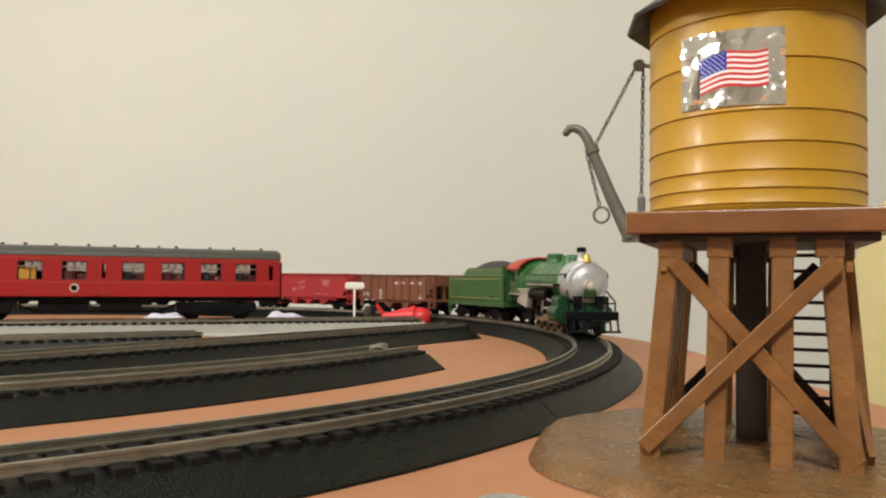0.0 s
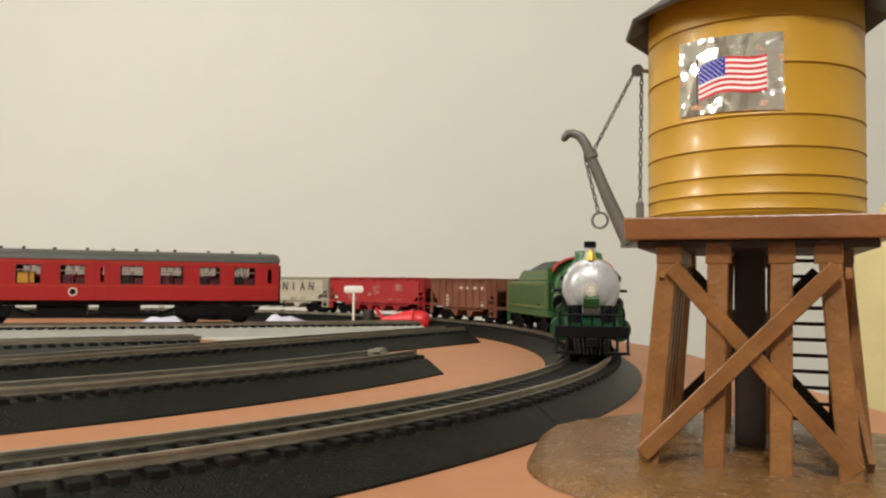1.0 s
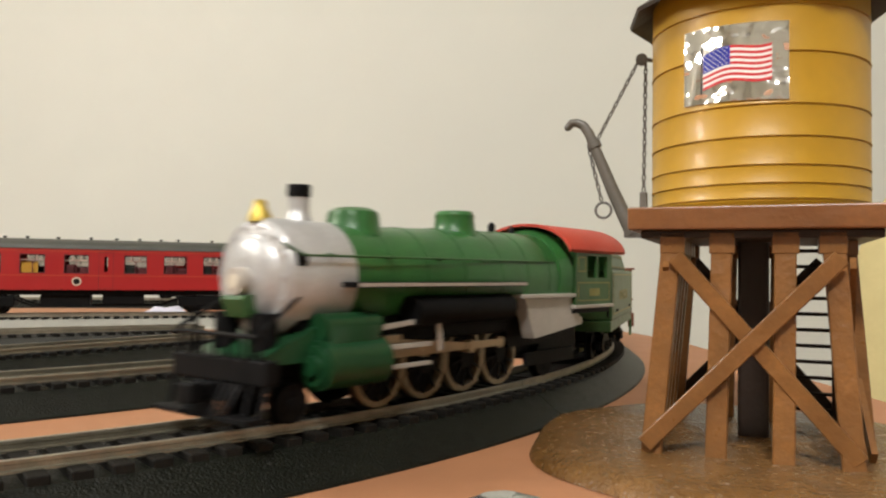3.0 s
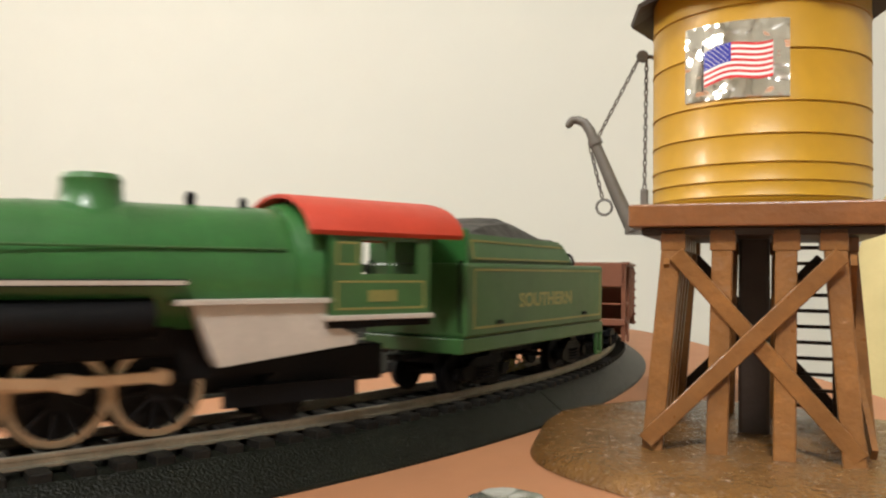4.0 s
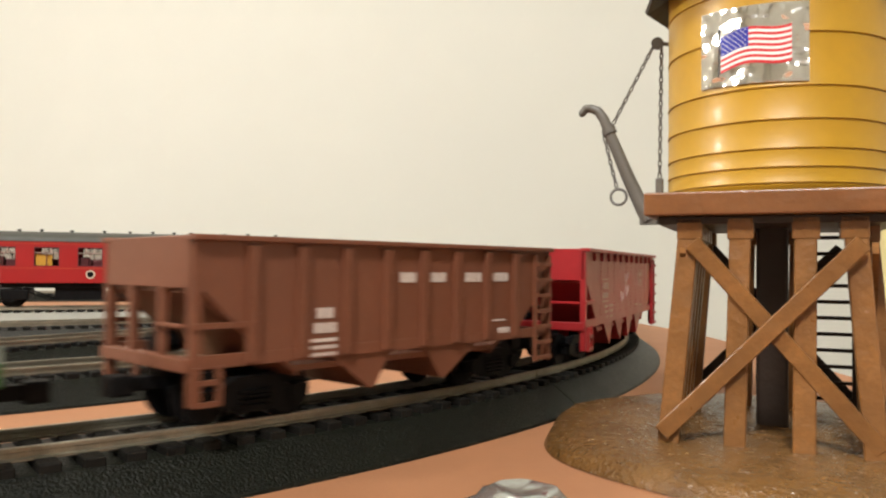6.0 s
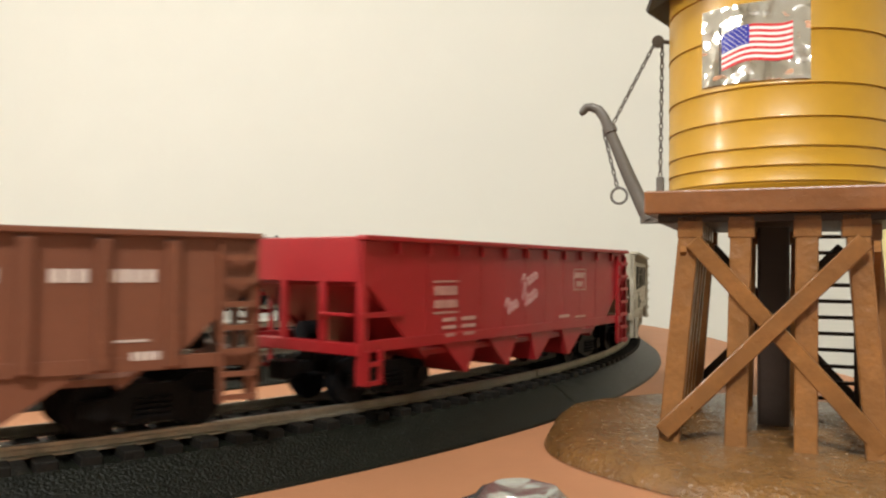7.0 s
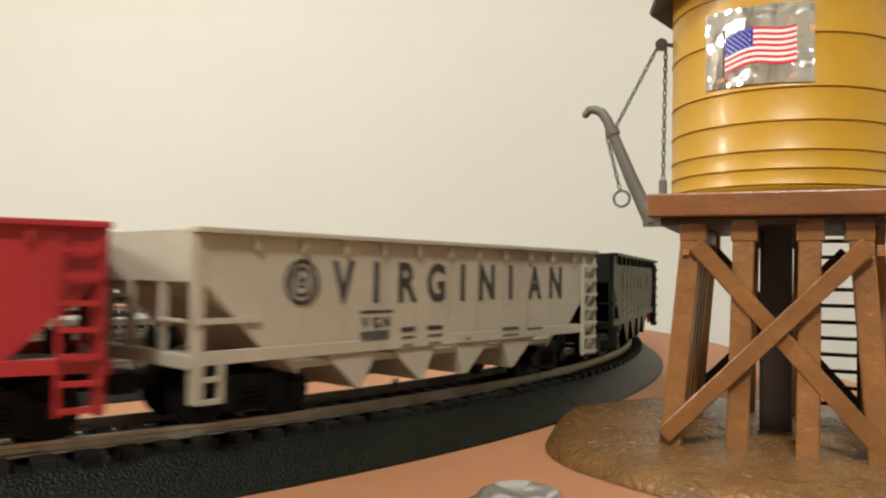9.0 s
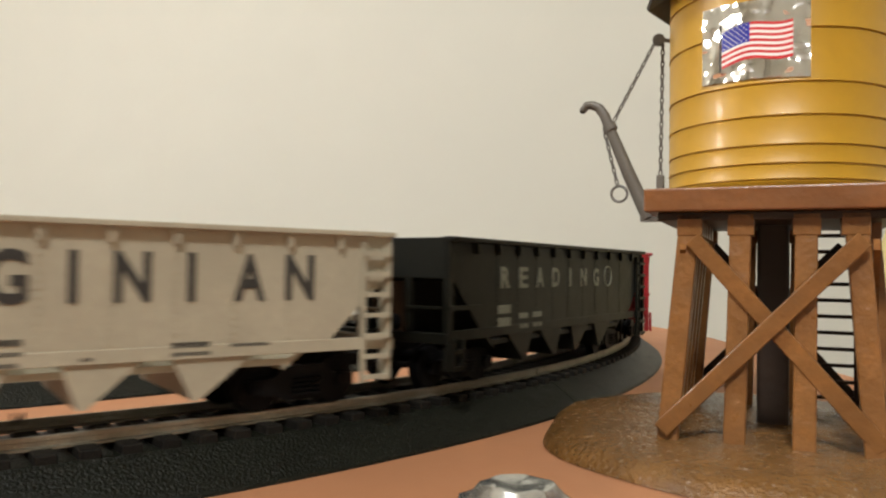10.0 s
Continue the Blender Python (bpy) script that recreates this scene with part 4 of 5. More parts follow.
    ri = [(y * 0.95, z - 0.9) for y, z in ro]
    rings = []
    for xx in (79 - 171.5, 79 - 170.8, 79 - 130.2, 79 - 129.5):
        f = 0.985 if xx in (79 - 171.5, 79 - 129.5) else 1.0
        rings.append([bm.verts.new((xx, y * f, 38 + (z - 38) * f)) for y, z in ro] + [bm.verts.new((xx, y, z)) for y, z in ri[::-1]])
    k = len(rings[0])
    for a, b in zip(rings, rings[1:]):
        for i in range(k):
            bm.faces.new((a[i], a[(i + 1) % k], b[(i + 1) % k], b[i]))
    bm.faces.new(rings[0]), bm.faces.new(rings[-1][::-1])
    part("cab_roof", bm, CAB_RED, e, "red arched cab roof", True)
    part("roof_front_trim", rod(B(), (79 - 128.6, 0, bx), (79 - 134, 0, bx), 14.5, 16.2, 36), GREEN, e, "", True)
    part("backhead", lathe(B(), [(12, -1), (12, 1)], 28, Matrix.Translation((79 - 139, 0, bx - 1)) @ Matrix.Rotation(radians(90), 4, "Y")), BLACK, e)
    part("cab_floor", box(B(), 79 - 163, 79 - 135, -15.5, 15.5, 19.0, 20.6), BLACK, e)
    # front end
    part("pilot_beam", box(B(), 79 - 9, 79 - 5.5, -15.6, 15.6, 9.2, 14.0, 0.4), BLACK, e, "black pilot beam")
    # Deck's shade is painted in with the darker green.
    part("front_deck", prism(B(), [(79 - 24, 20.0), (79 - 8, 14.0), (79 - 8, 12.6), (79 - 24, 12.6)], -11.5, 11.5), GREEN_SHADED, e, "sloping green front deck with shade in its colour")
    for s in (-1, 1):
        bm = box(B(), 79 - 5.6, 79 - 1.0, *sorted((s * 5.5, s * 15.6)), 2.6, 3.6, 0.15)
        for yy in (6.2, 10.6, 15.0):
            rod(bm, (79 - 6.5, s * yy, 10), (79 - 4.4, s * yy, 3.2), 0.6, seg=8)
        part("footboard", bm, BLACK, e)
    for s in (-1, 1):
        part("front_handrail", tube(B(), [(79 - 6, s * 13.5, 14), (79 - 6, s * 13.5, 19.5), (79 - 18, s * 11.5, 26)], 0.5, 6), BLACK, e)
        part("flag_staff", rod(B(), (79 - 7, s * 9.5, 14), (79 - 7, s * 9.5, 22.5), 0.6, seg=8), BLACK, e)
    rail = part("front_rail", rod(B(), (79 - 5.0, -13.5, 18.6), (79 - 5.0, 13.5, 18.6), 0.45, seg=8), BLACK, e)
    for yy in (-9, -4.5, 0, 4.5, 9):
        part("rail_post", rod(B(), (79 - 5.0, yy, 13.8), (79 - 5.0, yy, 18.6), 0.4, seg=6), BLACK, rail)
    for yy in [k * 1.9 - 7.6 for k in range(9)]:
        part("pilot_bar", rod(B(), (79 - 6.5, yy, 9.4), (79 - 2.2, yy * 0.85, 2.4), 0.55, seg=6), BLACK, e)
    bm = box(B(), 79 - 6, 79 + 1.0, -1.6, 1.6, 6.2, 9.0, 0.3)
    box(bm, 79 - 0.5, 79 + 2.5, -2.6, 2.4, 5.6, 9.6, 0.5)
    part("front_coupler", bm, BLACK, e)
    # Pumps are blackened to put the lower front's shade into their colour.
    for s in (-1, 1):
        bm = rod(B(), (79 - 13, s * 6.5, 15), (79 - 13, s * 6.5, 22.5), 2.6, seg=16)
        part("air_pump", bm, BLACK, e, "air pump, blackened to put shade into its colour", True)
    # wheels and rods
    for b in (47, 65, 83, 101):
        ax = wheelset(e, 79 - b, DRIVER, DRIVER, True)
        driver_spokes(ax, DRIVER, CRANK)
    wheelset(e, 79 - 19, 4.4, 4.4)
    wheelset(e, 79 - 128, 5.6, 5.6)
    bm = box(B(), 79 - 146, 79 - 114, -10.6, -9.4, 4, 8)
    box(bm, 79 - 146, 79 - 114, 9.4, 10.6, 4, 8)
    part("trailing_truck_frame", bm, BLACK, e)
    for s in (-1, 1):
        y = s * 11.0
        bm = bar(B(), (-27, 0, 0), (27, 0, 0), 2.0, 0.9)
        for xx in (-27, -9, 9, 27):
            rod(bm, (xx, -0.6, 0), (xx, 0.6, 0), 1.7, seg=14)
        sr = part("side_rod", bm, ROD, e, "tarnished side rod")
        RODS.append((sr, (79 - 71.45, y, DRIVER), 3.9))
        bm = bar(B(), (0, 0, 0), (33, 0, 3.0), 1.9, 0.9)
        rod(bm, (0, -0.7, 0), (0, 0.7, 0), 1.9, seg=14)
        rod(bm, (33, -0.7, 3.0), (33, 0.7, 3.0), 1.5, seg=12)
        box(bm, 31, 37, -1.0, 1.0, 1.0, 5.0, 0.2)
        mr = part("main_rod", bm, ROD, e, "tarnished main rod")
        RODS.append((mr, (79 - 81.8, y + s * 1.3, DRIVER), 3.9))
    return e


def tender():
    e = empty("locomotive_tender", Matrix(), "green coal tender with gold lining and a coal load", "tender")
    h = 48.3
    part("tank", box(B(), -h, h, -16.0, 16.0, 14.5, 33.0, 0.8), GREEN_DULL, e, "dull green tender tank")
    bm = B()
    lo = [(h - 3, -15, 33), (h - 3, 15, 33), (-h + 23, 15, 33), (-h + 23, -15, 33)]
    hi = [(h - 3, -13.2, 40.5), (h - 3, 13.2, 40.5), (-h + 30, 13.2, 40.2), (-h + 30, -13.2, 40.2)]
    v0, v1 = [bm.verts.new(p) for p in lo], [bm.verts.new(p) for p in hi]
    bm.faces.new(v0), bm.faces.new(v1[::-1])
    for i in range(4):
        bm.faces.new((v0[i], v0[(i + 1) % 4], v1[(i + 1) % 4], v1[i]))
    bmesh.ops.bevel(bm, geom=bm.edges[:], offset=0.8, segments=2, affect="EDGES")
    bk = part("coal_bunker", bm, GREEN_DULL, e, "flared green coal bunker")
    bm = B()
    rings = []
    for j in range(13):
        row = []
        for i in range(9):
            u, v = j / 12, i / 8
            x = h - 5 - 60 * u
            y = -12.2 + 24.4 * v
            z = 40.0 + 6.5 * math.sin(math.pi * min(1, u * 1.02)) ** 1.3 * math.sin(math.pi * v) ** 0.5 + 1.3 * noise.noise(Vector((x, y, 0)) * 0.35)
            row.append(bm.verts.new((x, y, z)))
        rings.append(row)
    for a, b in zip(rings, rings[1:]):
        for i in range(8):
            bm.faces.new((a[i], a[i + 1], b[i + 1], b[i]))
    box(bm, h - 65, h - 5, -12, 12, 38.6, 39.8)
    part("coal_load", bm, COAL, bk, "heaped black coal")
    part("front_bulkhead", box(B(), h - 2, h - 0.6, -15.6, 15.6, 20, 41.5, 0.4), GREEN, e)
    part("frame", box(B(), -h - 1.5, h + 1.0, -15.6, 15.6, 10.6, 14.5, 0.4), GREEN_DULL, e, "green tender frame")
    part("underframe", box(B(), -h + 3, h - 3, -6, 6, 7.5, 10.6), BLACK, e)
    for s in (-1, 1):
        bm = B()
        x0, x1, z0, z1, t = -h + 2.5, h - 4, 16.6, 31.6, 0.55
        for r in ((x0, x1, z0, z0 + t), (x0, x1, z1 - t, z1), (x0, x0 + t, z0, z1), (x1 - t, x1, z0, z1)):
            box(bm, r[0], r[1], *sorted((s * 15.95, s * 16.12)), r[2], r[3])
        part("gold_lining", bm, GOLD, e)
        bm = B()
        for a, b in (((h - 6, 34.2), (-h + 28, 34.2)), ((h - 6, 38.7), (-h + 32, 38.4)), ((h - 6, 34.2), (h - 6, 38.7))):
            ya = s * (15.05 - (a[1] - 33) * 0.235)
            yb = s * (15.05 - (b[1] - 33) * 0.235)
            bar(bm, (a[0], ya, a[1]), (b[0], yb, b[1]), 0.5, 0.3, up=(0, 0, 1) if a[1] == b[1] or a[0] != b[0] else (1, 0, 0))
        part("bunker_lining", bm, GOLD, bk)
        for xc in (h - 18.2, -h + 17.5):
            part("side_catch", box(B(), xc - 1.6, xc + 1.6, *sorted((s * 15.9, s * 16.5)), 17.4, 18.4, 0.2), BLACK, e)
        bm = B()
        for xx in (-h + 0.5, -h + 4.5):
            box(bm, xx - 0.4, xx + 0.4, *sorted((s * 15.0, s * 15.9)), 3.5, 11)
        box(bm, -h + 0.5, -h + 4.5, *sorted((s * 15.0, s * 15.9)), 3.5, 4.4)
        part("rear_step", bm, GREEN_DULL, e)
        bm = B()
        tube(bm, [(h - 0.2, s * 14.5, 16), (h + 0.8, s * 14.5, 16.5), (h + 0.8, s * 14.5, 33), (h - 0.2, s * 14.5, 33.5)], 0.4, 6)
        part("front_grab_iron", bm, BLACK, e)
    both_sides(e, lambda: lettering("tender_lettering", "SOUTHERN", 3.8, -1.2, 21.4, 16.0, GOLD, e, width=38, label="faded gold capitals", bold=0.025))
    part("water_hatch", lathe(B(), [(3.6, 33), (3.6, 36.2), (3.2, 36.9), (0.5, 37.1)], 20, Matrix.Translation((-33.5, 3, 0))), GREEN, e, "", True)
    for xx in (-43.0, -46.5):
        bm = tube(B(), [(xx, 2 - 3.5, 33)] + [(xx, 2 + 3.5 * -math.cos(t), 35 + 2.2 * math.sin(t)) for t in [k * math.pi / 6 for k in range(7)]] + [(xx, 5.5, 33)], 0.5, 6)
        part("deck_hoop", bm, BLACK, e)
    coupler(e, -h + 1, -1)
    part("drawbar", box(B(), h - 2, h + 9, -2, 2, 9, 10.4), BLACK, e)
    truck(e, h - 18, -3.6, 20, 5.2)
    truck(e, -h + 18, 3.6, 20, 5.2)
    return e


def coach():
    """A red passenger coach; x towards its near end, -y towards the camera's side."""
    u = Vector((0.9317, 0.3632, 0))
    end = Vector((-143.6, 635.4, 0))
    L, hw = 258.0, 17.8
    c = end - u * (L / 2)
    e = empty("passenger_coach", mm(c.x, c.y, RAIL_TOP, 0, 0, math.degrees(math.atan2(u.y, u.x))) @ Matrix.Scale(1.045, 4), "crimson model passenger coach with grey roof on a siding", "railway coach")
    h = L / 2
    z0, zs, zt, zc = 17.0, 28.6, 42.0, 46.2      # lower edge, sill, window head, cantrail
    wins = [(4.2, 10.0, 0), (17.9, 33.9, 1), (43.7, 58.7, 1), (69.8, 86.3, 1), (97.5, 113.2, 1), (122.3, 127.6, 0), (136.0, 152.2, 1), (163.8, 179.8, 1), (190.8, 206.5, 1), (216, 221.5, 0), (229, 244, 1), (249.5, 254.5, 0)]
    for s in (-1, 1):
        ya, yb = sorted((s * (hw - 1.0), s * hw))
        bm = box(B(), -h, h, ya, yb, z0, zs)
        box(bm, -h, h, ya, yb, zt, zc)
        x = 0.0
        for a, b, _ in wins + [(L, L, 0)]:
            box(bm, h - a, h - x, ya, yb, zs, zt)
            x = b
        side = part("side_wall", bm, COACH_RED, e, "crimson side wall")
        part("waist_line", box(B(), -h, h, *sorted((s * (hw - 0.1), s * (hw + 0.25))), zs - 1.6, zs - 1.25), LINING, side)
        part("upper_line", box(B(), -h, h, *sorted((s * (hw - 0.1), s * (hw + 0.1))), zt + 2.2, zt + 2.5), LINING, side)
        for a, b, big in wins:
            xa, xb = h - b, h - a
            y2, y3 = sorted((s * (hw - 0.7), s * (hw + 0.12)))
            zz0, zz1 = (zs, zt) if big else (zs + 1.0, zt - 1.0)
            w = part("window", frame_ring(B(), xa, xb, zs, zt, 0.5 if big else 1.4, y2, y3), MAROON if big else COACH_RED, e)
            if not big:
                part("door", frame_ring(B(), xa - 2.2, xb + 2.2, z0 + 0.8, zt + 1.8, 0.3, *sorted((s * (hw - 0.2), s * (hw + 0.12)))), MAROON, e)
            if big:
                part("vent_bar", box(B(), xa, xb, y2 + 0.1, y3 - 0.1, zt - 4.4, zt - 3.8), WINDOW_BAR, w)
                for k in (1 / 3, 2 / 3):
                    xk = xa + (xb - xa) * k
                    part("mullion", box(B(), xk - 0.35, xk + 0.35, y2 + 0.05, y3 - 0.05, zt - 4.4, zt - 0.3), WINDOW_BAR, w)
                xk = (xa + xb) / 2
                part("mullion", box(B(), xk - 0.25, xk + 0.25, y2 + 0.05, y3 - 0.05, zs + 0.3, zt - 4.2), MAROON, w)
            pane = part("pane", box(B(), xa, xb, *sorted((s * (hw - 1.4), s * (hw - 1.1))), zs - 0.3, zt + 0.3), GLASS, w)
            pane.visible_shadow = False
        cr = part("round_crest", rod(B(), (h - 143.8, s * (hw - 0.1), 23.0), (h - 143.8, s * (hw + 0.14), 23.0), 3.1, seg=24), CREAM, side, "round cream crest")
        part("crest_centre", rod(B(), (h - 143.8, s * (hw - 0.1), 23.0), (h - 143.8, s * (hw + 0.22), 23.0), 2.1, seg=20), BLACK, cr)
        part("solebar", box(B(), -h + 1, h - 1, *sorted((s * 13, s * 14.6)), 13.4, z0, 0.2), BLACK, e)
        bm = B()
        for xx in range(-118, 120, 12):
            box(bm, xx - 2.6, xx - 1.8, *sorted((s * (hw - 0.3), s * (hw + 0.5))), z0 - 0.6, z0 + 0.4)
        part("step_brackets", bm, BLACK, e)
    for k in (-1, 1):
        part("end_wall", box(B(), *sorted((k * h, k * (h - 1.2))), -hw + 1.0, hw - 1.0, z0, zc + 1.5, 0.2), COACH_RED if k < 0 else BLACK, e)
        part("gangway", box(B(), *sorted((k * h, k * (h + 3.2))), -6.2, 6.2, 15, 44, 0.6), BLACK, e)
        bm = B()
        for yy in (-11, 11):
            rod(bm, (k * h, yy, 14.2), (k * (h + 5), yy, 14.2), 1.0, seg=12)
            rod(bm, (k * (h + 5), yy, 14.2), (k * (h + 5.8), yy, 14.2), 2.6, seg=16)
        part("buffers", bm, BLACK, e)
    # roof
    bm = B()
    ro = [(18.3 * math.sin(radians(a)), zc - 0.4 + 7.4 * max(0.0, math.cos(radians(a))) ** 0.8) for a in range(-90, 91, 9)]
    rings = []
    for xx, f in ((-h - 0.4, 0.9), (-h + 1.5, 1.0), (h - 1.5, 1.0), (h + 0.4, 0.9)):
        rings.append([bm.verts.new((xx, y * (0.97 + 0.03 * f), zc - 0.4 + (z - zc + 0.4) * f)) for y, z in ro])
    n = len(ro)
    for a, b in zip(rings, rings[1:]):
        for i in range(n):
            bm.faces.new((a[i], a[(i + 1) % n], b[(i + 1) % n], b[i]))
    bm.faces.new(rings[0]), bm.faces.new(rings[-1][::-1])
    rf = part("roof", bm, COACH_ROOF, e, "curved dark grey roof", True)
    for i, dx in enumerate((12, 34, 51, 76, 88, 103, 119, 136, 158, 177, 192, 208, 230, 246)):
        yy = -3.5 if i % 2 else 2.5
        zr = zc - 0.4 + 7.2
        part("roof_vent", lathe(B(), [(0.9, zr - 0.6), (0.8, zr + 0.7), (1.5, zr + 0.9), (1.5, zr + 1.5), (0.4, zr + 1.9)], 12, Matrix.Translation((h - dx, yy, 0))), COACH_ROOF, rf, "", True)
    # interior
    part("floor", box(B(), -h + 1.5, h - 1.5, -hw + 1.2, hw - 1.2, z0, z0 + 1.5), BLACK, e)
    for dx in (15, 40, 64, 92, 117, 131, 157, 184, 211, 226, 247):
        part("partition", box(B(), h - dx - 0.4, h - dx + 0.4, -hw + 1.2, 4.5, z0 + 1.5, zt - (0 if dx in (15, 117, 131, 211, 226) else 9)), MAROON, e)
    for a, b, big in wins:
        if big and a not in (163.8,):
            part("seat", box(B(), h - b + 1.0, h - (a + b) / 2 - 1.0, -hw + 3.0, -2, z0 + 1.5, zs + 6.5, 0.8), ROADBED_GREY if a in (43.7, 97.5, 17.9) else MAROON, e)
            part("seat", box(B(), h - (a + b) / 2 + 1.5, h - a - 0.5, -hw + 3.0, -2, z0 + 1.5, zs + 4.5, 0.8), MAROON, e)
    part("corridor_wall", box(B(), -h + 14, h - 14, 5.0, 5.8, z0 + 1.5, zs + 5.0), MAROON, e)
    part("yellow_panel", box(B(), h - 179, h - 168.5, -hw + 2.0, -hw + 3.2, zs + 0.2, zt - 5.2), YELLOW, e, "yellow blind behind one window")
    # underframe
    part("battery_box", box(B(), -38, -6, -12, 12, 5.5, 13.4, 0.5), BLACK, e)
    part("vacuum_box", box(B(), 2, 30, -13, 13, 6.5, 13.4, 0.5), BLACK, e)
    bm = B()
    for s in (-1, 1):
        bar(bm, (-60, s * 12, 13), (-42, s * 12, 5.5), 1.2, 1), bar(bm, (60, s * 12, 13), (42, s * 12, 5.5), 1.2, 1), bar(bm, (-42, s * 12, 5.5), (42, s * 12, 5.5), 1.2, 1)
    part("truss", bm, BLACK, e)
    for k in (-1, 1):
        t = truck(e, k * (h - 46), 0, 36, 6.2)
        part("bogie_skirt", box(B(), -29, 29, -13.4, 13.4, 5.0, 12.5, 0.8), BLACK, t)
    return e


coach()
TRAIN = []
ENGINE = locomotive()
TRAIN.append((ENGINE, 79.0, 48.0))
TENDER = tender()
TRAIN.append((TENDER, 223.0, 30.3))


def proportion(e, ky, kz):
    """Widens and heightens all of a vehicle that rides above its wheels and trucks."""
    done = set()
    for o in e.children_recursive:
        line = [o.name.split(".")[0]] + ([o.parent.name.split(".")[0], (o.parent.parent or o.parent).name.split(".")[0]])
        if {"truck", "wheelset", "side_rod", "main_rod"} & set(line):
            continue
        o.location.y *= ky
        o.location.z *= kz
        if o.data.name not in done:
            done.add(o.data.name)
            for v in o.data.vertices:
                v.co.y *= ky
                v.co.z *= kz


def car(name, label, paint, back, L, ribs, bays, marks):
    """back: mm from the pilot to the car's middle."""
    e = hopper(name, label, paint, L, ribs, bays, math.degrees((L / 2 - 19) / R))
    if marks:
        both_sides(e, lambda: marks(e, 16.6, L / 2))
    proportion(e, 1.11, 1.06 if ribs == "full" else 1.08)
    TRAIN.append((e, back, L / 2 - 19))


proportion(ENGINE, 1.05, 1.08)
proportion(TENDER, 1.05, 1.08)
car("hopper_car", "oxide brown ribbed two-bay hopper car with white lettering", H_BROWN, 353.3, 112.5, "full", 2, brown_marks)
car("hopper_car", "bright red four-bay hopper car with white script", H_RED, 496.9, 139.2, "stub", 4, red_marks)
car("hopper_car", "warm grey four-bay hopper car with black lettering", H_GREY, 645.3, 141.2, "stub", 4, grey_marks)
car("hopper_car", "olive black four-bay hopper car with pale lettering", H_BLACK, 798.4, 141.2, "stub", 4, black_marks)
car("hopper_car", "plain red four-bay hopper car at the train's end", H_RED, 951.4, 140.8, "stub", 4, None)

# ---- small things on the table ----


def sign():
    e = empty("white_sign", mm(-86.5, 756, 0, 0, 0, 6), "small white blank signboard on a white post", "sign")
    part("post", rod(lathe(B(), [(4, 0), (4, 0.8), (1, 1.2)], 16), (0, 0, 0.8), (0, 0, 36), 1.1, seg=12), WHITE_PL, e)
    bm = box(B(), -8.4, 8.4, -1.0, 0.6, 34.0, 41.0, 0.6)
    box(bm, -9.4, 9.4, -1.4, -0.4, 35.0, 40.0, 0.5)
    part("board", bm, WHITE_PL, e)


def red_toy():
    e = empty("red_toy", mm(-32.0, 724, 0, 0, 0, -8) @ Matrix.Diagonal((0.8, 1.25, 1.38, 1)), "red plastic toy lying on its side near the track", "toy")
    bm = lathe(B(), [(1.2, -31), (2.6, -27), (3.4, -20), (5.2, -10), (6.6, -2), (7.2, 3), (8.3, 5), (8.3, 8), (6.8, 9), (7.2, 15), (6.4, 22), (4.4, 26), (1.0, 27.5)], 20,
               Matrix.Translation((0, 0, 7.2)) @ Matrix.Rotation(radians(90), 4, "Y"))
    for v in bm.verts:
        k = 1 + 0.16 * noise.noise(v.co * 0.17)
        v.co.y *= k
        v.co.z = 7.2 + (v.co.z - 7.2) * k * (0.85 if v.co.z > 7.2 else 1)
        v.co.z = max(0.1, v.co.z - 0.0)
    part("body", bm, TOY_RED, e, "", True)
    bm = bar(B(), (-30, 0, 8), (-38, -2, 15), 3.0, 1.2)
    bar(bm, (-28, 0, 6), (-37, -3, 5), 2.6, 1.2)
    part("fin", bm, TOY_RED, e)
    bm = rod(B(), (14, -9, 1.8), (14, -5, 1.8), 1.8, seg=14)
    rod(bm, (20, -8, 1.8), (20, -4, 1.8), 1.8, seg=14)
    part("clear_wheels", bm, WHITE_PL, e)


def barrel():
    e = empty("brown_barrel", mm(-70.5, 747, 0), "small dark brown barrel standing by the red toy", "barrel")
    part("body", lathe(B(), [(4.6, 0), (5.4, 4), (6.0, 9), (5.6, 14), (4.8, 18), (4.2, 18.2)], 18), TOWER_SHADE_AND_BARREL, e, "", True)
    part("hoop", lathe(B(), [(5.6, 4), (5.95, 5), (5.6, 6)], 18), BLACK, e)


def tissue(x, y, w, d, hgt, seed):
    bm = B()
    nx, ny = 22, 12
    grid = [[None] * (ny + 1) for _ in range(nx + 1)]
    for i in range(nx + 1):
        for j in range(ny + 1):
            u, v = i / nx, j / ny
            edge = min(1, 4 * min(u, 1 - u, v, 1 - v) + 0.05)
            z = hgt * edge * (0.65 + 0.7 * noise.noise(Vector((u * 4.5, v * 3.5, seed)))) + 0.5
            grid[i][j] = bm.verts.new(((u - 0.5) * w + 4 * noise.noise(Vector((u * 3, v * 3, seed + 5))), (v - 0.5) * d, max(0.3, z)))
    for i in range(nx):
        for j in range(ny):
            bm.faces.new((grid[i][j], grid[i + 1][j], grid[i + 1][j + 1], grid[i][j + 1]))
    ext = bmesh.ops.extrude_face_region(bm, geom=bm.faces[:])
    bmesh.ops.translate(bm, vec=(0, 0, -0.3), verts=[g for g in ext["geom"] if isinstance(g, bmesh.types.BMVert)])
    ob = part("paper_tissue", bm, TISSUE, None, "", True, mm(x, y, 0, 0, 0, 18))
    tagged(ob, "crumpled white paper tissue lying behind the coach", "tissue", "tissues")


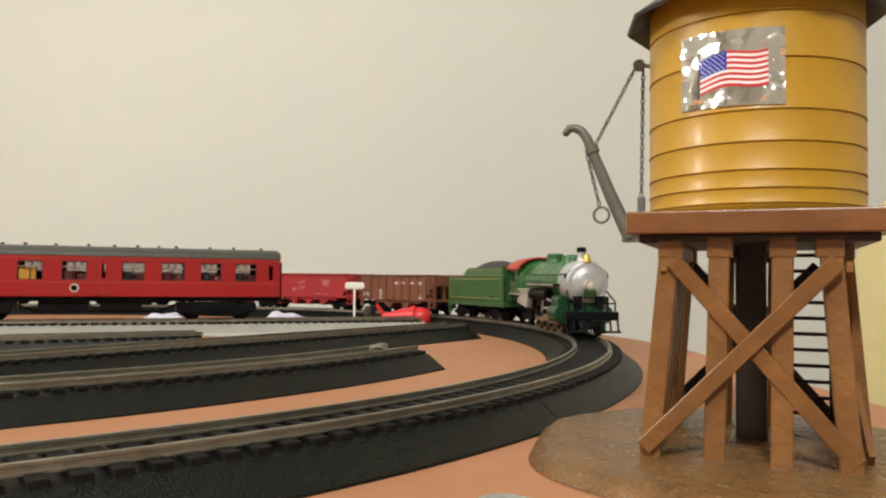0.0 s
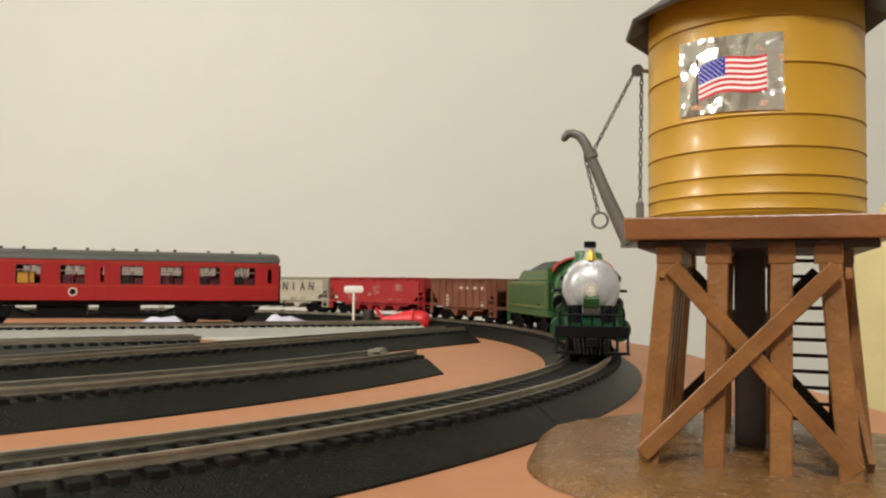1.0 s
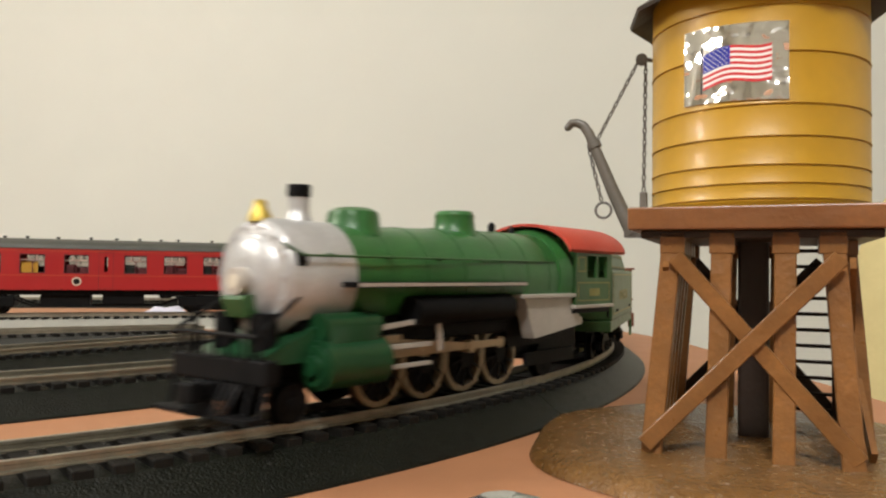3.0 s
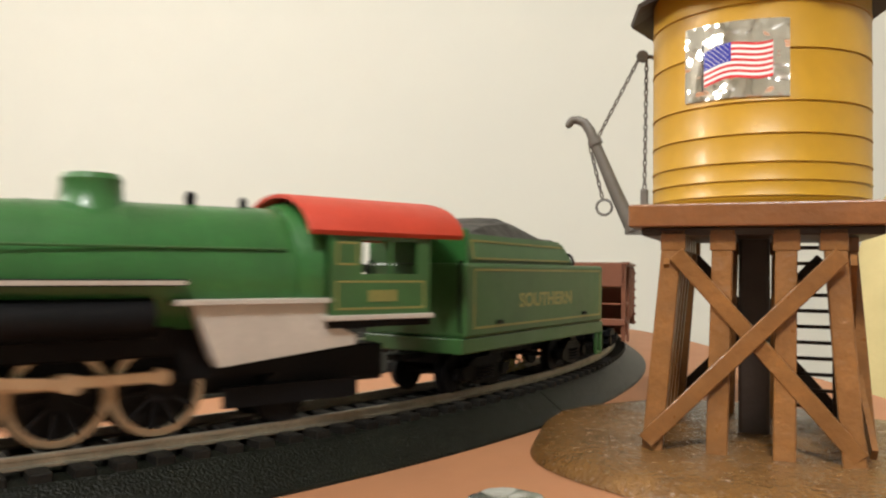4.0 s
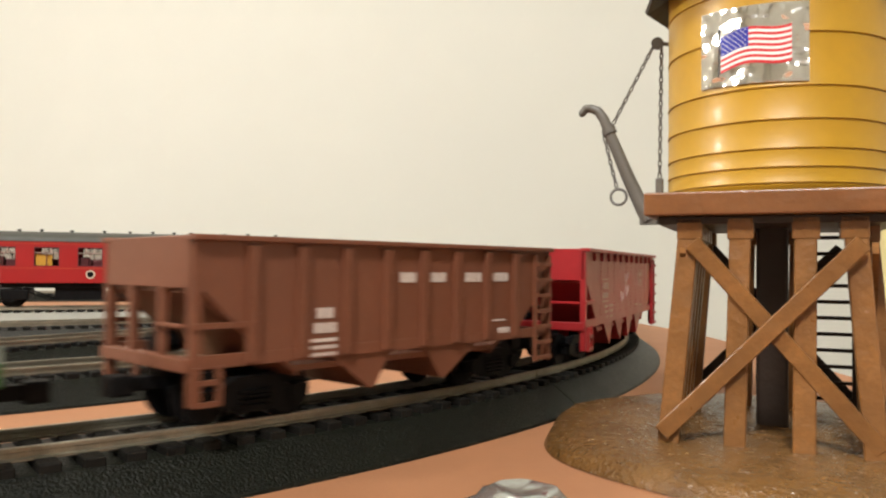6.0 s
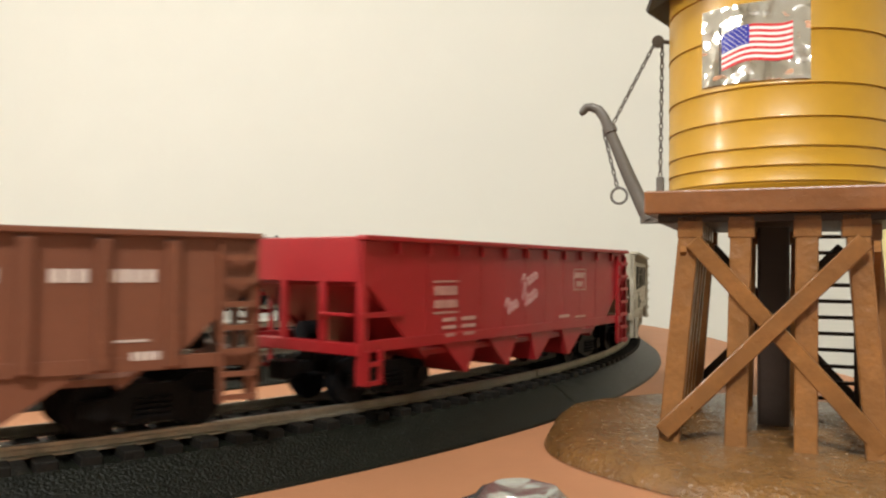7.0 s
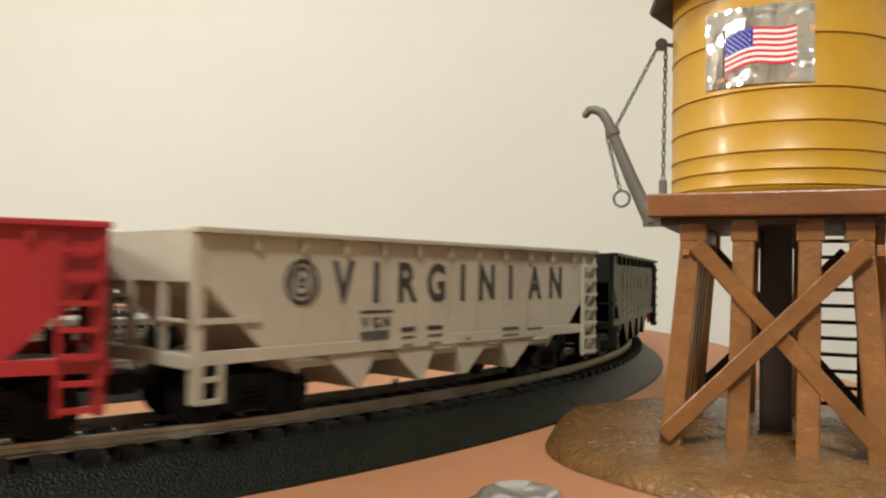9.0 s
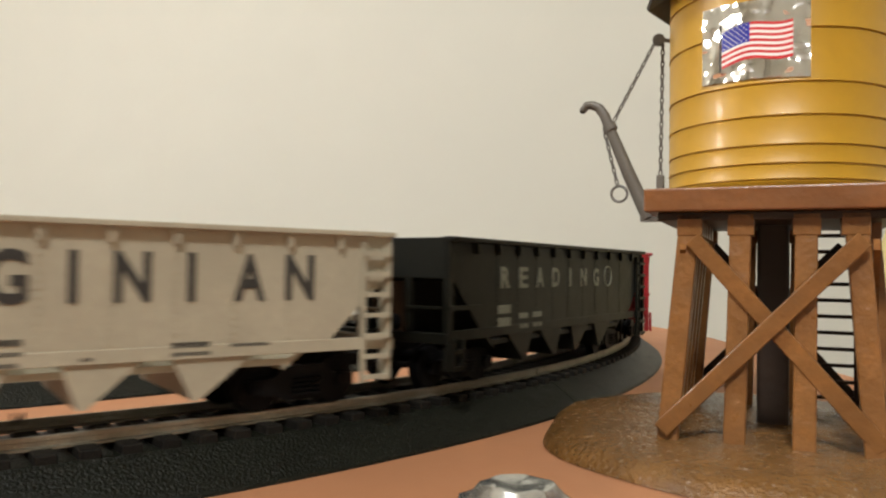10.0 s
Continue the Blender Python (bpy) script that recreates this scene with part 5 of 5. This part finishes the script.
def foil_cap():
    bm = B()
    seg = 26
    prof = [(8.4, 0.1), (8.6, 0.8), (7.6, 1.3), (6.6, 2.0), (5.6, 3.3), (4.2, 3.7), (2.2, 3.3), (0.2, 3.2)]
    lathe(bm, prof, seg)
    for v in bm.verts:
        k = 0.55 * noise.noise(Vector((v.co.x, v.co.y, 1.0)) * 0.35)
        v.co.z = max(0.1, v.co.z + (k if v.co.z > 0.5 else 0))
        v.co.x *= 1.12 + 0.1 * k
    tagged(part("foil_cap", bm, CAP_FOIL, None, "", True, mm(11.8, 141.6, 0) @ Matrix.Scale(1.077, 4)), "crumpled silver foil cap lying on the table", "foil cap")


def chair():
    e = empty("upholstered_chair", pose(0.62, 0.82, -0.75, 0, 0, 0), "rounded mustard fabric chair back beside the table", "chair")
    bm = B()
    bmesh.ops.create_uvsphere(bm, u_segments=40, v_segments=28, radius=1)
    for v in bm.verts:
        x, y, z = v.co
        f = lambda q: math.copysign(abs(q) ** 0.72, q)
        v.co = (f(x) * 190, y * 55, 690 + f(z) * 245)
    part("backrest", bm, CUSHION, e, "", True)
    part("seat", box(B(), -210, 210, -420, 0, 400, 480, 30), CUSHION, e)
    for x in (-170, 170):
        for y in (-380, -30):
            part("leg", box(B(), x - 20, x + 20, y - 20, y + 20, 0, 400, 3), DARK_WOOD, e)


def plaster_crumb():
    bm = B()
    bmesh.ops.create_icosphere(bm, subdivisions=3, radius=1)
    for v in bm.verts:
        k = 1 + 0.4 * noise.noise(v.co * 1.7)
        v.co = (v.co.x * 5.2 * k, v.co.y * 3.6 * k, max(-1.4, v.co.z * 2.4 * k))
    tagged(part("plaster_crumb", bm, PLASTER, None, "", True, mm(-31, 378, TIE_TOP + 1.4, 0, 0, 50)), "small beige crumb of plaster lying between the siding rails", "crumb")


sign()
red_toy()
plaster_crumb()
barrel()
tissue(-284, 784, 40, 26, 8, 2.0)
tissue(-162, 800, 52, 30, 8, 7.0)
foil_cap()
chair()

# ---- the train's run ----
# seconds and the pilot's place in degrees round the curve
RUN = [(0, -4.1), (0.5, -11.9), (1, -19.3), (1.5, -26.3), (2, -33.3), (2.5, -40.7), (3.5, -55.6), (4.5, -70.0), (5, -76.45),
       (5.75, -86.55), (6.5, -96.44), (7, -102.63), (7.5, -108.81), (8, -115.04), (8.5, -121.15), (9, -127.42), (9.5, -133.63), (10, -139.72)]


def pilot(t):
    """Smooth cubic through RUN."""
    ts = [a for a, _ in RUN]
    k = max(0, min(len(RUN) - 2, sum(1 for a in ts if a <= t) - 1))

    def slope(i):
        a, b = max(0, i - 1), min(len(RUN) - 1, i + 1)
        return (RUN[b][1] - RUN[a][1]) / (RUN[b][0] - RUN[a][0])
    (t0, p0), (t1, p1) = RUN[k], RUN[k + 1]
    d = t1 - t0
    u = (t - t0) / d
    return p0 * (2 * u ** 3 - 3 * u ** 2 + 1) + p1 * (3 * u ** 2 - 2 * u ** 3) + slope(k) * d * (u ** 3 - 2 * u ** 2 + u) + slope(k + 1) * d * (u ** 3 - u ** 2)


def stand(back, half, t):
    """The pose of a car whose middle lies 'back' mm behind the pilot and whose trucks stand 'half' mm either way."""
    th = pilot(t)
    a = ring_point(th + math.degrees((back - half) / R))
    b = ring_point(th + math.degrees((back + half) / R))
    return mm((a[0] + b[0]) / 2, (a[1] + b[1]) / 2, RAIL_TOP, 0, 0, math.degrees(math.atan2(a[1] - b[1], a[0] - b[0])))


def motions():
    for ob, back, half in TRAIN:
        walk(ob, [(i * 0.2, stand(back, half, i * 0.2)) for i in range(51)])
    steps = [i / 30 for i in range(301)]
    dist = [radians(pilot(0) - pilot(t)) * R for t in steps]
    standing = {o for o in bpy.data.objects if o.name.startswith("passenger_coach")}
    for ax, (x, z), r in WHEELS:
        top = ax.parent if ax.parent.parent is None else ax.parent.parent
        if top in standing:
            continue
        walk(ax, [(t, mm(x, 0, z) @ Matrix.Rotation(d / r, 4, "Y")) for t, d in zip(steps, dist)])
    for ob, (x, y, z), r in RODS:
        walk(ob, [(t, mm(x + r * math.cos(CRANK - d / DRIVER), y, z + r * math.sin(CRANK - d / DRIVER))) for t, d in zip(steps, dist)])


motions()
